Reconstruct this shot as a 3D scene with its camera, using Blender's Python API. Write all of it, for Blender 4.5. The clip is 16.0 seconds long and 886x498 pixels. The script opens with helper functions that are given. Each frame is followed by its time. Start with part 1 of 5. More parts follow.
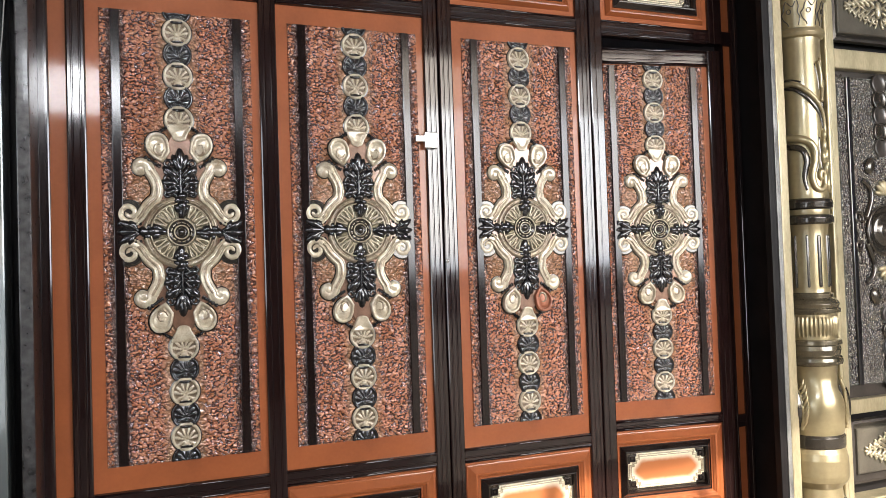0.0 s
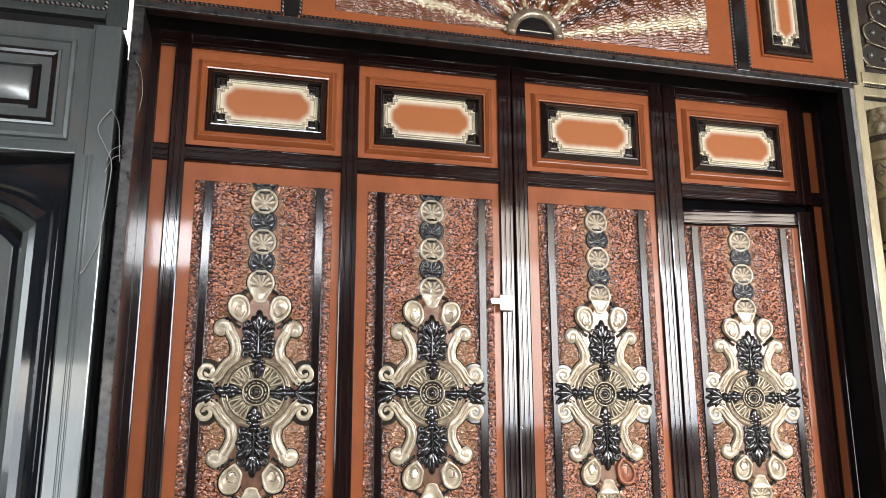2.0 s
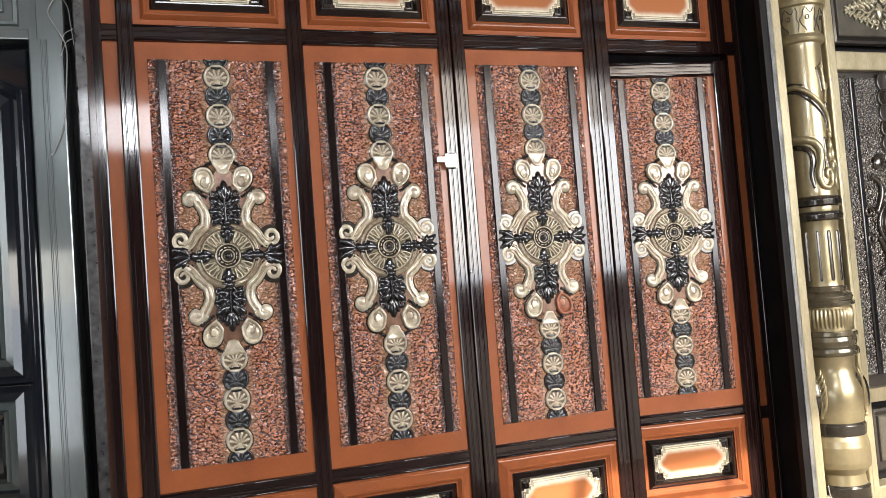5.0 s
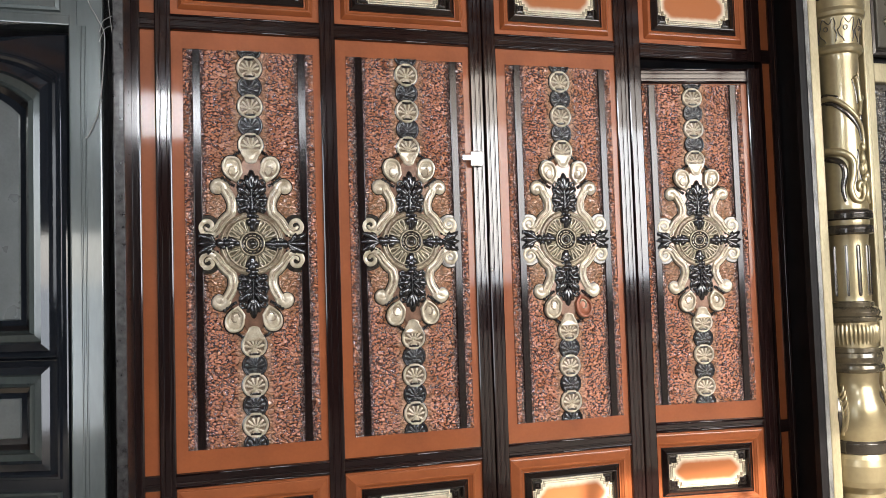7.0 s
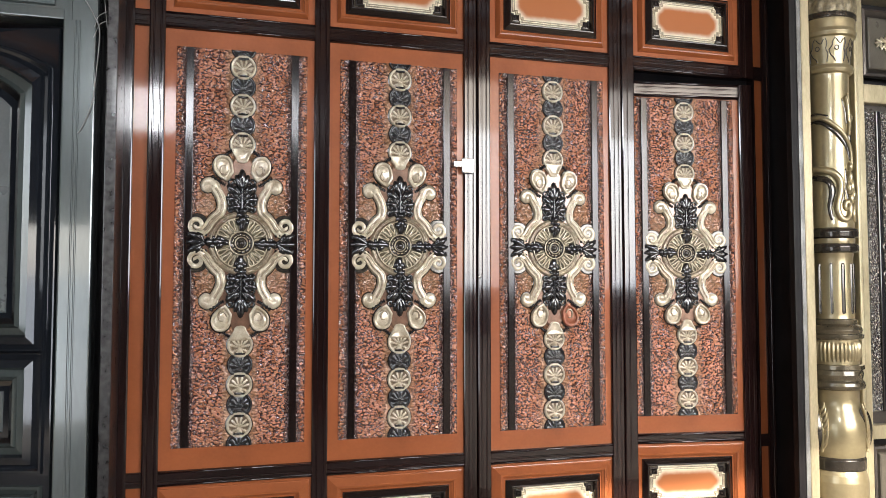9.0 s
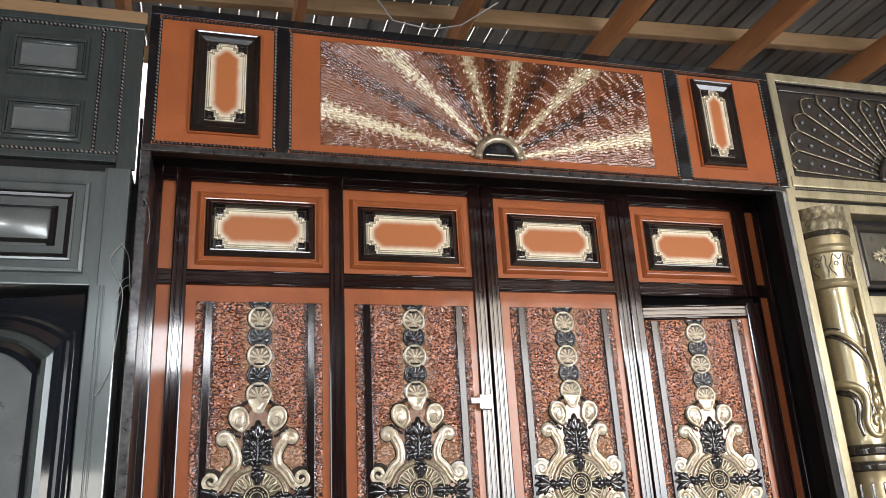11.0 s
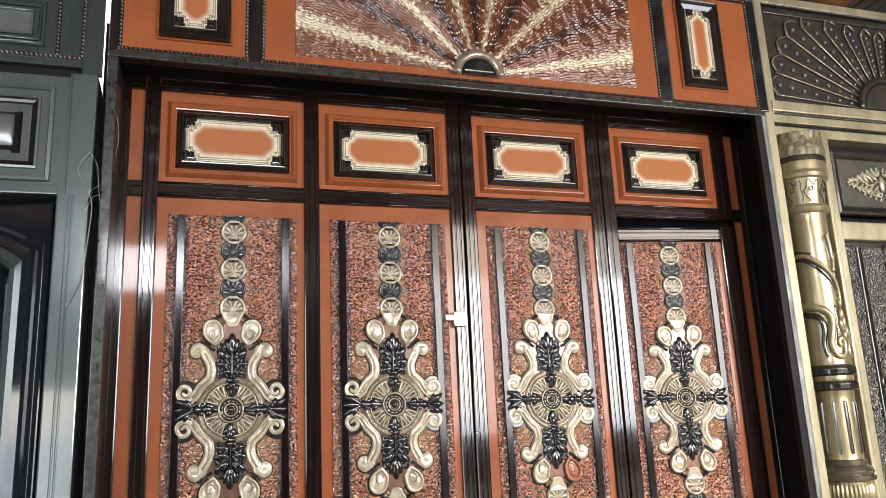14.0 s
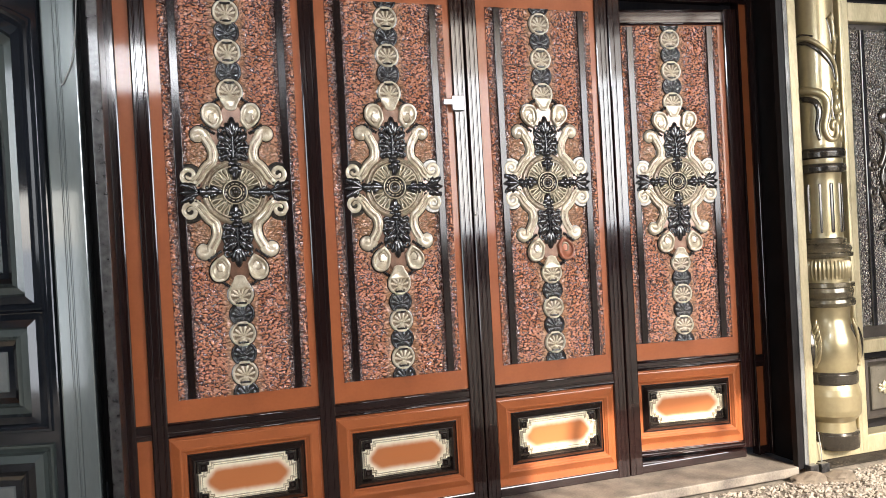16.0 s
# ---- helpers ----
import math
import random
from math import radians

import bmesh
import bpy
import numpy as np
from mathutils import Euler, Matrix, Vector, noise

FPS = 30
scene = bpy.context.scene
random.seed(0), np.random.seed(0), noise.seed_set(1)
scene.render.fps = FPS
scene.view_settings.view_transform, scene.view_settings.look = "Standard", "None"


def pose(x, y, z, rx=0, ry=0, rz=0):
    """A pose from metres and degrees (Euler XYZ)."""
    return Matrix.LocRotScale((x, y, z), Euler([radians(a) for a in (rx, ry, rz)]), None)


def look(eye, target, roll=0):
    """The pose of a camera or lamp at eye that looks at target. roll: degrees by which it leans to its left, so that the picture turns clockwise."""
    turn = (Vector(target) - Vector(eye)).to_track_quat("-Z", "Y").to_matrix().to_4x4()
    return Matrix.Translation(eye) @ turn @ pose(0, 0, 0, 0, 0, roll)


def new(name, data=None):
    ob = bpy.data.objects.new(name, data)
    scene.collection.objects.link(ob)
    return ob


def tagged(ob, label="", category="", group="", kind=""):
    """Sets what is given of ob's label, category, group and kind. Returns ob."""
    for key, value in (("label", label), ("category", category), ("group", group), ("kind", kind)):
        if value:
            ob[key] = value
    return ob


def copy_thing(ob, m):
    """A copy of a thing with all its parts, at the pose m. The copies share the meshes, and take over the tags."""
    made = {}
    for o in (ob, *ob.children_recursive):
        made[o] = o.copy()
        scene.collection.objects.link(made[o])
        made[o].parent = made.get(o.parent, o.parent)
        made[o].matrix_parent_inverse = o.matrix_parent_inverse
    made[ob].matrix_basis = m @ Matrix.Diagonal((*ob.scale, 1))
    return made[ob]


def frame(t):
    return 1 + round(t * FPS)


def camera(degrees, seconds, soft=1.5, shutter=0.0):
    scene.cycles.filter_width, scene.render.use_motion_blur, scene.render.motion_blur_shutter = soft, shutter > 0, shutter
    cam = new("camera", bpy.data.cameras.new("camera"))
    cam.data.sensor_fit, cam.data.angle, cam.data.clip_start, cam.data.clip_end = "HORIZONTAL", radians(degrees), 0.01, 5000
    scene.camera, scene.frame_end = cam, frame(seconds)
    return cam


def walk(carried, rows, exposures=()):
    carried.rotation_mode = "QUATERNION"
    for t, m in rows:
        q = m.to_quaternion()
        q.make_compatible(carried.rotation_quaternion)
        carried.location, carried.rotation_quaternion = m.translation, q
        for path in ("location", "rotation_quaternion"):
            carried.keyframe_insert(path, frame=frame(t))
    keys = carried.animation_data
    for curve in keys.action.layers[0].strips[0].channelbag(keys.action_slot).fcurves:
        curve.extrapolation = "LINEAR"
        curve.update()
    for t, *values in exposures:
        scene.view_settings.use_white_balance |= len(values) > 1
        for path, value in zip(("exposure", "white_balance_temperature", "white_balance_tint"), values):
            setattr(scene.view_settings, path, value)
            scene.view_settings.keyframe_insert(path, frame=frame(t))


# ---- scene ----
cam = camera(58.9, 16.0, soft=0.8)
PATH = [
    (0, (0.135, -3.012, 1.298), (0.875, -1.154, 1.352), -1.9),
    (0.5, (0.218, -3.0, 1.324), (0.815, -1.095, 1.445), -1.0),
    (1, (0.273, -3.032, 1.343), (0.812, -1.127, 1.631), 0.1),
    (1.5, (0.271, -3.034, 1.363), (0.783, -1.141, 1.756), 0.0),
    (2, (0.261, -3.043, 1.36), (0.739, -1.148, 1.789), -0.2),
    (2.5, (0.279, -3.075, 1.313), (0.721, -1.146, 1.605), -0.5),
    (3, (0.279, -3.111, 1.3), (0.728, -1.171, 1.481), -1.6),
    (3.5, (0.196, -3.177, 1.284), (0.836, -1.29, 1.454), -4.3),
    (4, (0.126, -3.242, 1.29), (0.774, -1.352, 1.391), -5.1),
    (6.5, (0.171, -3.31, 1.258), (0.736, -1.395, 1.363), -2.3),
    (7, (0.181, -3.327, 1.263), (0.727, -1.405, 1.361), -1.8),
    (7.5, (0.192, -3.34, 1.258), (0.741, -1.418, 1.301), -1.3),
    (8, (0.162, -3.336, 1.255), (0.726, -1.417, 1.264), 0.0),
    (8.5, (0.163, -3.332, 1.266), (0.726, -1.413, 1.273), 0.6),
    (9, (0.184, -3.34, 1.276), (0.754, -1.426, 1.38), 0.0),
    (9.5, (0.178, -3.358, 1.323), (0.734, -1.468, 1.665), -0.8),
    (10, (0.193, -3.377, 1.383), (0.727, -1.504, 1.839), -1.7),
    (10.2, (0.177, -3.369, 1.379), (0.717, -1.512, 1.888), -2.4),
    (12.3, (0.15, -3.344, 1.394), (0.676, -1.534, 2.064), -3.4),
    (12.5, (0.157, -3.341, 1.381), (0.68, -1.525, 2.035), -3.4),
    (13, (0.16, -3.334, 1.368), (0.722, -1.506, 1.954), -2.9),
    (13.5, (0.162, -3.326, 1.352), (0.767, -1.489, 1.863), -2.6),
    (14, (0.166, -3.316, 1.339), (0.762, -1.462, 1.796), -2.6),
    (14.5, (0.158, -3.303, 1.326), (0.758, -1.427, 1.672), -2.8),
    (15, (0.129, -3.292, 1.314), (0.75, -1.4, 1.501), -2.0),
    (15.5, (0.119, -3.303, 1.274), (0.766, -1.412, 1.34), -1.9),
    (16, (0.1, -3.31, 1.219), (0.725, -1.41, 1.201), -3.1),
]
walk(cam, [(t, look(e, g, r)) for t, e, g, r in PATH], [(t, e, 6040, 10) for t, e in ((0, 0.85), (1.5, 0.92), (2, 1.04), (3, 1.06), (3.5, 0.84), (4, 0.84), (6.5, 0.78), (8.5, 0.8), (10, 0.88), (12.5, 1.08), (13.5, 1.04), (15, 0.99), (16, 0.90))])

# ---------------- world, sun, exposure ----------------
SUN_EL, SUN_AZ = 31.5, -12.0
world = bpy.data.worlds.new("sky")
scene.world = world
world.use_nodes = True
wn = world.node_tree
sky = wn.nodes.new("ShaderNodeTexSky")
sky.sky_type = "NISHITA"
sky.sun_disc = False
sky.sun_elevation = radians(SUN_EL)
sky.sun_rotation = radians(180 + SUN_AZ)
sky.dust_density = 4.0
wn.links.new(sky.outputs[0], wn.nodes["Background"].inputs[0])
wn.nodes["Background"].inputs[1].default_value = 0.15
sun_data = bpy.data.lights.new("sun", "SUN")
sun_data.energy, sun_data.angle, sun_data.color = 5.0, radians(0.6), (1.0, 0.9, 0.76)
sun = new("sun", sun_data)
_a, _e = radians(SUN_AZ), radians(SUN_EL)
sun.matrix_world = look((-6 * math.sin(_a), -6 * math.cos(_a), 6 * math.tan(_e)), (0, 0, 0))


# openings in the front wall of the shed: (x0, x1, z0, z1); daylight stands in each
FRONT_Y = -5.5
OPENINGS = ((-2.2, -0.85, 0.0, 1.9), (-0.75, 1.1, 2.95, 3.45), (2.7, 7.4, 0.0, 3.8), (-4.8, -2.6, 0.9, 3.2))
DAYLIGHT = 6.0
for _x0, _x1, _z0, _z1 in (OPENINGS[0], OPENINGS[1], (2.7, 7.4, 1.3, 3.2), OPENINGS[3]):
    ld = bpy.data.lights.new("opening_daylight", "AREA")
    ld.shape, ld.size, ld.size_y = "RECTANGLE", _x1 - _x0, _z1 - _z0
    ld.energy = (0.3 if _z1 < 2 else 2.2 if _z0 > 2.5 else 0.4 if _x1 < 0 else 0.85) * DAYLIGHT * math.pi * (_x1 - _x0) * (_z1 - _z0)
    ld.color = (0.97, 0.99, 1.0)
    lo = new("opening_daylight", ld)
    lo.matrix_world = look(((_x0 + _x1) / 2, FRONT_Y - 0.05, (_z0 + _z1) / 2), ((_x0 + _x1) / 2, 0, (_z0 + _z1) / 2))


# ---------------- materials ----------------
def material(name, base, rough=0.4, metal=0.0, vary=0.12, scale=9.0, bump=0.0, bump_scale=60.0, coat=0.0,
             second=None, stretch=(1, 1, 1), spec=0.5, rough_vary=0.08):
    m = bpy.data.materials.new(name)
    m.use_nodes = True
    nt = m.node_tree
    n, lk = nt.nodes, nt.links
    b = n["Principled BSDF"]
    tc = n.new("ShaderNodeTexCoord")
    mp = n.new("ShaderNodeMapping")
    mp.inputs["Scale"].default_value = stretch
    lk.new(tc.outputs["Object"], mp.inputs[0])
    big = n.new("ShaderNodeTexNoise")
    big.inputs["Scale"].default_value, big.inputs["Detail"].default_value = scale, 5
    lk.new(mp.outputs[0], big.inputs["Vector"])
    fine = n.new("ShaderNodeTexNoise")
    fine.inputs["Scale"].default_value, fine.inputs["Detail"].default_value = scale * 14, 3
    lk.new(mp.outputs[0], fine.inputs["Vector"])
    add = n.new("ShaderNodeMath")
    add.operation = "MULTIPLY_ADD"
    add.inputs[1].default_value = 0.35
    lk.new(fine.outputs[0], add.inputs[0])
    lk.new(big.outputs[0], add.inputs[2])
    mix = n.new("ShaderNodeMix")
    mix.data_type = "RGBA"
    c2 = second or tuple(c * (1 - 2.2 * vary) for c in base)
    c1 = tuple(min(1, c * (1 + vary)) for c in base)
    mix.inputs[6].default_value, mix.inputs[7].default_value = (*c1, 1), (*c2, 1)
    ramp = n.new("ShaderNodeMapRange")
    ramp.inputs[1].default_value, ramp.inputs[2].default_value = 0.45, 0.95
    lk.new(add.outputs[0], ramp.inputs[0])
    lk.new(ramp.outputs[0], mix.inputs[0])
    lk.new(mix.outputs[2], b.inputs["Base Color"])
    rr = n.new("ShaderNodeMapRange")
    rr.inputs[3].default_value, rr.inputs[4].default_value = max(0.02, rough - rough_vary), rough + rough_vary
    lk.new(big.outputs[0], rr.inputs[0])
    lk.new(rr.outputs[0], b.inputs["Roughness"])
    b.inputs["Metallic"].default_value = metal
    b.inputs["Specular IOR Level"].default_value = spec
    b.inputs["Coat Weight"].default_value = coat
    b.inputs["Coat Roughness"].default_value = 0.06
    b.inputs["Coat IOR"].default_value = 1.7
    if bump:
        bt = n.new("ShaderNodeTexNoise")
        bt.inputs["Scale"].default_value, bt.inputs["Detail"].default_value = bump_scale, 3
        lk.new(mp.outputs[0], bt.inputs["Vector"])
        bp = n.new("ShaderNodeBump")
        bp.inputs["Strength"].default_value, bp.inputs["Distance"].default_value = bump, 0.004
        lk.new(bt.outputs[0], bp.inputs["Height"])
        lk.new(bp.outputs[0], b.inputs["Normal"])
    return m


def calc(nt, op, a, b=None, c=None):
    """A math node; each operand is a number or a socket."""
    nd = nt.nodes.new("ShaderNodeMath")
    nd.operation = op
    for k, v in enumerate((a, b, c)):
        if v is None:
            continue
        if isinstance(v, (int, float)):
            nd.inputs[k].default_value = v
        else:
            nt.links.new(v, nd.inputs[k])
    return nd.outputs[0]


def ramp_between(nt, sock, lo, hi, to0=0.0, to1=1.0):
    mr = nt.nodes.new("ShaderNodeMapRange")
    mr.interpolation_type = "SMOOTHSTEP"
    for k, v in ((1, lo), (2, hi), (3, to0), (4, to1)):
        mr.inputs[k].default_value = v
    nt.links.new(sock, mr.inputs[0])
    return mr.outputs[0]


def blend(nt, fac, a, b):
    mix = nt.nodes.new("ShaderNodeMix")
    mix.data_type = "RGBA"
    for k, v in ((0, fac), (6, a), (7, b)):
        if isinstance(v, tuple):
            mix.inputs[k].default_value = (*v, 1)
        else:
            nt.links.new(v, mix.inputs[k])
    return mix.outputs[2]


def hammered(name, base, second, rough, metal, cell=112.0, depth=0.0072, coat=1.0, sprayed=False):
    """Sheet pressed into small rounded bumps; the sprayed one carries gold mist round the ornament and dark mist along the strips."""
    m = bpy.data.materials.new(name)
    m.use_nodes = True
    nt = m.node_tree
    n, lk = nt.nodes, nt.links
    b = n["Principled BSDF"]
    tc = n.new("ShaderNodeTexCoord")
    warp = n.new("ShaderNodeTexNoise")
    warp.inputs["Scale"].default_value, warp.inputs["Detail"].default_value = 45, 2
    lk.new(tc.outputs["Object"], warp.inputs["Vector"])
    mixv = n.new("ShaderNodeMix")
    mixv.data_type = "VECTOR"
    mixv.inputs[0].default_value = 0.02
    lk.new(tc.outputs["Object"], mixv.inputs[4])
    lk.new(warp.outputs["Color"], mixv.inputs[5])
    mp = n.new("ShaderNodeMapping")
    mp.inputs["Scale"].default_value = (0.74, 1, 1.06)
    lk.new(mixv.outputs[1], mp.inputs[0])
    cells = n.new("ShaderNodeTexVoronoi")
    cells.feature = "SMOOTH_F1"
    cells.inputs["Scale"].default_value, cells.inputs["Smoothness"].default_value = cell, 0.25
    lk.new(mp.outputs[0], cells.inputs["Vector"])
    wave = n.new("ShaderNodeTexNoise")
    wave.inputs["Scale"].default_value, wave.inputs["Detail"].default_value = cell * 0.45, 1
    lk.new(mp.outputs[0], wave.inputs["Vector"])
    dome = calc(nt, "POWER", cells.outputs["Distance"], 1.6)
    height = calc(nt, "MULTIPLY_ADD", wave.outputs[0], 0.5, dome)
    bp = n.new("ShaderNodeBump")
    bp.inputs["Strength"].default_value, bp.inputs["Distance"].default_value = 1.0, depth
    bp.invert = True
    lk.new(height, bp.inputs["Height"])
    lk.new(bp.outputs[0], b.inputs["Normal"])
    lk.new(bp.outputs[0], b.inputs["Coat Normal"])
    big = n.new("ShaderNodeTexNoise")
    big.inputs["Scale"].default_value, big.inputs["Detail"].default_value = 7, 4
    lk.new(tc.outputs["Object"], big.inputs["Vector"])
    # second colour darkens the creases between bumps: shade put into the colour, patchy by noise
    worn = ramp_between(nt, calc(nt, "MULTIPLY_ADD", big.outputs[0], 0.5, dome), 0.28, 0.85)
    colour = blend(nt, worn, base, second)
    if sprayed:
        sep = n.new("ShaderNodeSeparateXYZ")
        lk.new(tc.outputs["Object"], sep.inputs[0])
        x = calc(nt, "SUBTRACT", sep.outputs[0], 0.309)
        z = calc(nt, "SUBTRACT", sep.outputs[2], 0.912)
        ax, az = calc(nt, "ABSOLUTE", x), calc(nt, "ABSOLUTE", z)
        oval = calc(nt, "SQRT", calc(nt, "ADD", calc(nt, "POWER", calc(nt, "DIVIDE", ax, 0.215), 2.0), calc(nt, "POWER", calc(nt, "DIVIDE", az, 0.41), 2.0)))
        ragged = calc(nt, "MULTIPLY_ADD", big.outputs[0], 0.5, oval)
        around = ramp_between(nt, ragged, 1.0, 1.36, 1.0, 0.0)
        line = ramp_between(nt, ax, 0.052, 0.088, 0.8, 0.0)
        gold = calc(nt, "MULTIPLY", calc(nt, "MAXIMUM", around, line), 0.32)
        colour = blend(nt, gold, colour, (0.56, 0.37, 0.19))
        strip = calc(nt, "ABSOLUTE", calc(nt, "SUBTRACT", ax, 0.213))
        mist = calc(nt, "MULTIPLY_ADD", big.outputs[0], 0.018, strip)
        dark = ramp_between(nt, mist, 0.028, 0.052, 0.72, 0.0)
        colour = blend(nt, dark, colour, (0.045, 0.018, 0.016))
    lk.new(colour, b.inputs["Base Color"])
    b.inputs["Roughness"].default_value = rough
    b.inputs["Metallic"].default_value = metal
    b.inputs["Coat Weight"].default_value = coat
    b.inputs["Coat Roughness"].default_value = 0.08
    b.inputs["Coat IOR"].default_value = 2.1
    return m


def airbrushed(name, centre, rim, plate, step=0.0155):
    """Sheet paint on a stair-cornered plate: cream along its border, fading into orange towards the middle."""
    m = bpy.data.materials.new(name)
    m.use_nodes = True
    nt = m.node_tree
    n, lk = nt.nodes, nt.links
    b = n["Principled BSDF"]
    tc = n.new("ShaderNodeTexCoord")
    sep = n.new("ShaderNodeSeparateXYZ")
    lk.new(tc.outputs["Object"], sep.inputs[0])
    x0, x1, z0, z1 = plate
    hx, hz = (x1 - x0) / 2 - 0.014, (z1 - z0) / 2 - 0.014
    ax = calc(nt, "ABSOLUTE", calc(nt, "SUBTRACT", sep.outputs[0], (x0 + x1) / 2))
    az = calc(nt, "ABSOLUTE", calc(nt, "SUBTRACT", sep.outputs[2], (z0 + z1) / 2))
    dx, dz = calc(nt, "SUBTRACT", hx, ax), calc(nt, "SUBTRACT", hz, az)
    corner = calc(nt, "MULTIPLY", calc(nt, "SUBTRACT", calc(nt, "ADD", dx, dz), 3.2 * step), 0.7)
    inner = calc(nt, "SMOOTH_MIN", calc(nt, "MINIMUM", dx, dz), corner, 0.012)
    no = n.new("ShaderNodeTexNoise")
    no.inputs["Scale"].default_value, no.inputs["Detail"].default_value = 28, 4
    lk.new(tc.outputs["Object"], no.inputs["Vector"])
    mist = calc(nt, "MULTIPLY_ADD", no.outputs[0], 0.012, inner)
    colour = blend(nt, ramp_between(nt, mist, 0.006, 0.040), rim, centre)
    lk.new(colour, b.inputs["Base Color"])
    b.inputs["Roughness"].default_value = 0.3
    b.inputs["Coat Weight"].default_value = 0.15
    b.inputs["Specular IOR Level"].default_value = 0.3
    b.inputs["Coat Roughness"].default_value = 0.12
    return m


def sunburst(name):
    """Copper sheet with rays sprayed gold and dark, and chiselled wavy ridges that run out from the hub."""
    m = bpy.data.materials.new(name)
    m.use_nodes = True
    nt = m.node_tree
    n, lk = nt.nodes, nt.links
    b = n["Principled BSDF"]
    tc = n.new("ShaderNodeTexCoord")
    sep = n.new("ShaderNodeSeparateXYZ")
    lk.new(tc.outputs["Object"], sep.inputs[0])
    at = n.new("ShaderNodeMath")
    at.operation = "ARCTAN2"
    lk.new(sep.outputs[2], at.inputs[0])
    lk.new(sep.outputs[0], at.inputs[1])
    no = n.new("ShaderNodeTexNoise")
    no.inputs["Scale"].default_value, no.inputs["Detail"].default_value = 52, 5
    lk.new(tc.outputs["Object"], no.inputs["Vector"])
    j = n.new("ShaderNodeMath")
    j.operation = "MULTIPLY_ADD"
    j.inputs[1].default_value = 0.26
    lk.new(no.outputs[0], j.inputs[0])
    lk.new(at.outputs[0], j.inputs[2])
    mr = n.new("ShaderNodeMapRange")
    mr.inputs[1].default_value, mr.inputs[2].default_value = 0.13, 3.2716
    lk.new(j.outputs[0], mr.inputs[0])
    cr = n.new("ShaderNodeValToRGB")
    copper, gold, dark = (0.21, 0.072, 0.030, 1), (0.78, 0.63, 0.40, 1), (0.010, 0.007, 0.006, 1)
    rays = ((13, gold), (30, dark), (46, gold), (62, dark), (77, gold), (90, dark), (103, gold), (118, dark), (134, gold), (150, dark), (167, gold))
    cd = n.new("ShaderNodeValToRGB")
    for node, tone, ground, half in ((cr, gold, copper, 4.2), (cd, (1, 1, 1, 1), (0, 0, 0, 1), 4.8)):
        el = node.color_ramp.elements
        el[0].position, el[0].color = 0.0, ground
        el[1].position, el[1].color = 1.0, ground
        for deg, c in rays:
            if (c is gold) == (node is cr):
                for p, t in ((deg - half, ground), (deg - 0.6, tone), (deg + 0.6, tone), (deg + half, ground)):
                    el.new(p / 180).color = t
        lk.new(mr.outputs[0], node.inputs[0])
    far = calc(nt, "SQRT", calc(nt, "ADD", calc(nt, "POWER", sep.outputs[0], 2.0), calc(nt, "POWER", sep.outputs[2], 2.0)))
    fade = calc(nt, "MULTIPLY", cd.outputs[0], ramp_between(nt, far, 0.35, 0.85, 0.96, 0.45))
    lk.new(blend(nt, fade, cr.outputs[0], dark[:3]), b.inputs["Base Color"])
    b.inputs["Roughness"].default_value = 0.22
    b.inputs["Metallic"].default_value = 0.35
    b.inputs["Coat IOR"].default_value = 1.9
    b.inputs["Coat Weight"].default_value = 1.0
    b.inputs["Coat Roughness"].default_value = 0.06
    fine = n.new("ShaderNodeTexNoise")
    fine.inputs["Scale"].default_value = 120
    lk.new(tc.outputs["Object"], fine.inputs["Vector"])
    bp = n.new("ShaderNodeBump")
    bp.inputs["Strength"].default_value, bp.inputs["Distance"].default_value = 0.5, 0.003
    lk.new(fine.outputs[0], bp.inputs["Height"])
    lk.new(bp.outputs[0], b.inputs["Normal"])
    return m


ORANGE = (0.37, 0.106, 0.034)
M_ORANGE = material("orange_paint", ORANGE, 0.4, 0.0, 0.09, 5, 0.02, 120, coat=0.34, spec=0.2)
M_STILE = material("dark_brown_enamel", (0.020, 0.009, 0.008), 0.11, 0.1, 0.2, 7, 0.05, 40, coat=0.5, stretch=(1, 1, 0.12))
M_STRIP = material("dark_brown_strip", (0.016, 0.009, 0.008), 0.12, 0.0, 0.2, 9, 0.04, 30, spec=0.5, stretch=(1, 1, 0.15), rough_vary=0.04)
M_BLACK = material("black_enamel", (0.012, 0.011, 0.012), 0.2, 0.1, 0.2, 12, 0.03, 60, coat=0.7)
M_BEVEL = material("black_brown_enamel", (0.018, 0.011, 0.009), 0.22, 0.0, 0.2, 9, 0.04, 60, coat=0.35)
M_JAMB = material("scuffed_black_steel", (0.010, 0.008, 0.008), 0.3, 0.4, 0.3, 45, 0.35, 70, second=(0.085, 0.08, 0.077), coat=0.3)
M_INNER = material("matt_black_steel", (0.010, 0.008, 0.008), 0.5, 0.0, 0.25, 8, 0.06, 40, spec=0.22)
M_HAMMER = hammered("hammered_copper_paint", (0.50, 0.176, 0.076), (0.17, 0.050, 0.024), 0.2, 0.38, sprayed=True)
M_CREAM = material("antique_cream_gold", (0.72, 0.63, 0.47), 0.2, 0.2, 0.15, 17, 0.18, 130, coat=0.7, second=(0.30, 0.22, 0.13))
M_ANTIQUE = material("antique_gold_glaze", (0.36, 0.31, 0.21), 0.25, 0.55, 0.2, 40, 0.1, 160, coat=0.4, second=(0.10, 0.08, 0.05))
M_RING = material("brown_gold_glaze", (0.40, 0.33, 0.23), 0.27, 0.4, 0.2, 30, 0.1, 160, coat=0.5, second=(0.16, 0.10, 0.06))
M_HOLLOW = material("brown_glaze_hollow", (0.17, 0.12, 0.07), 0.3, 0.3, 0.3, 40, 0.1, 160, coat=0.3)
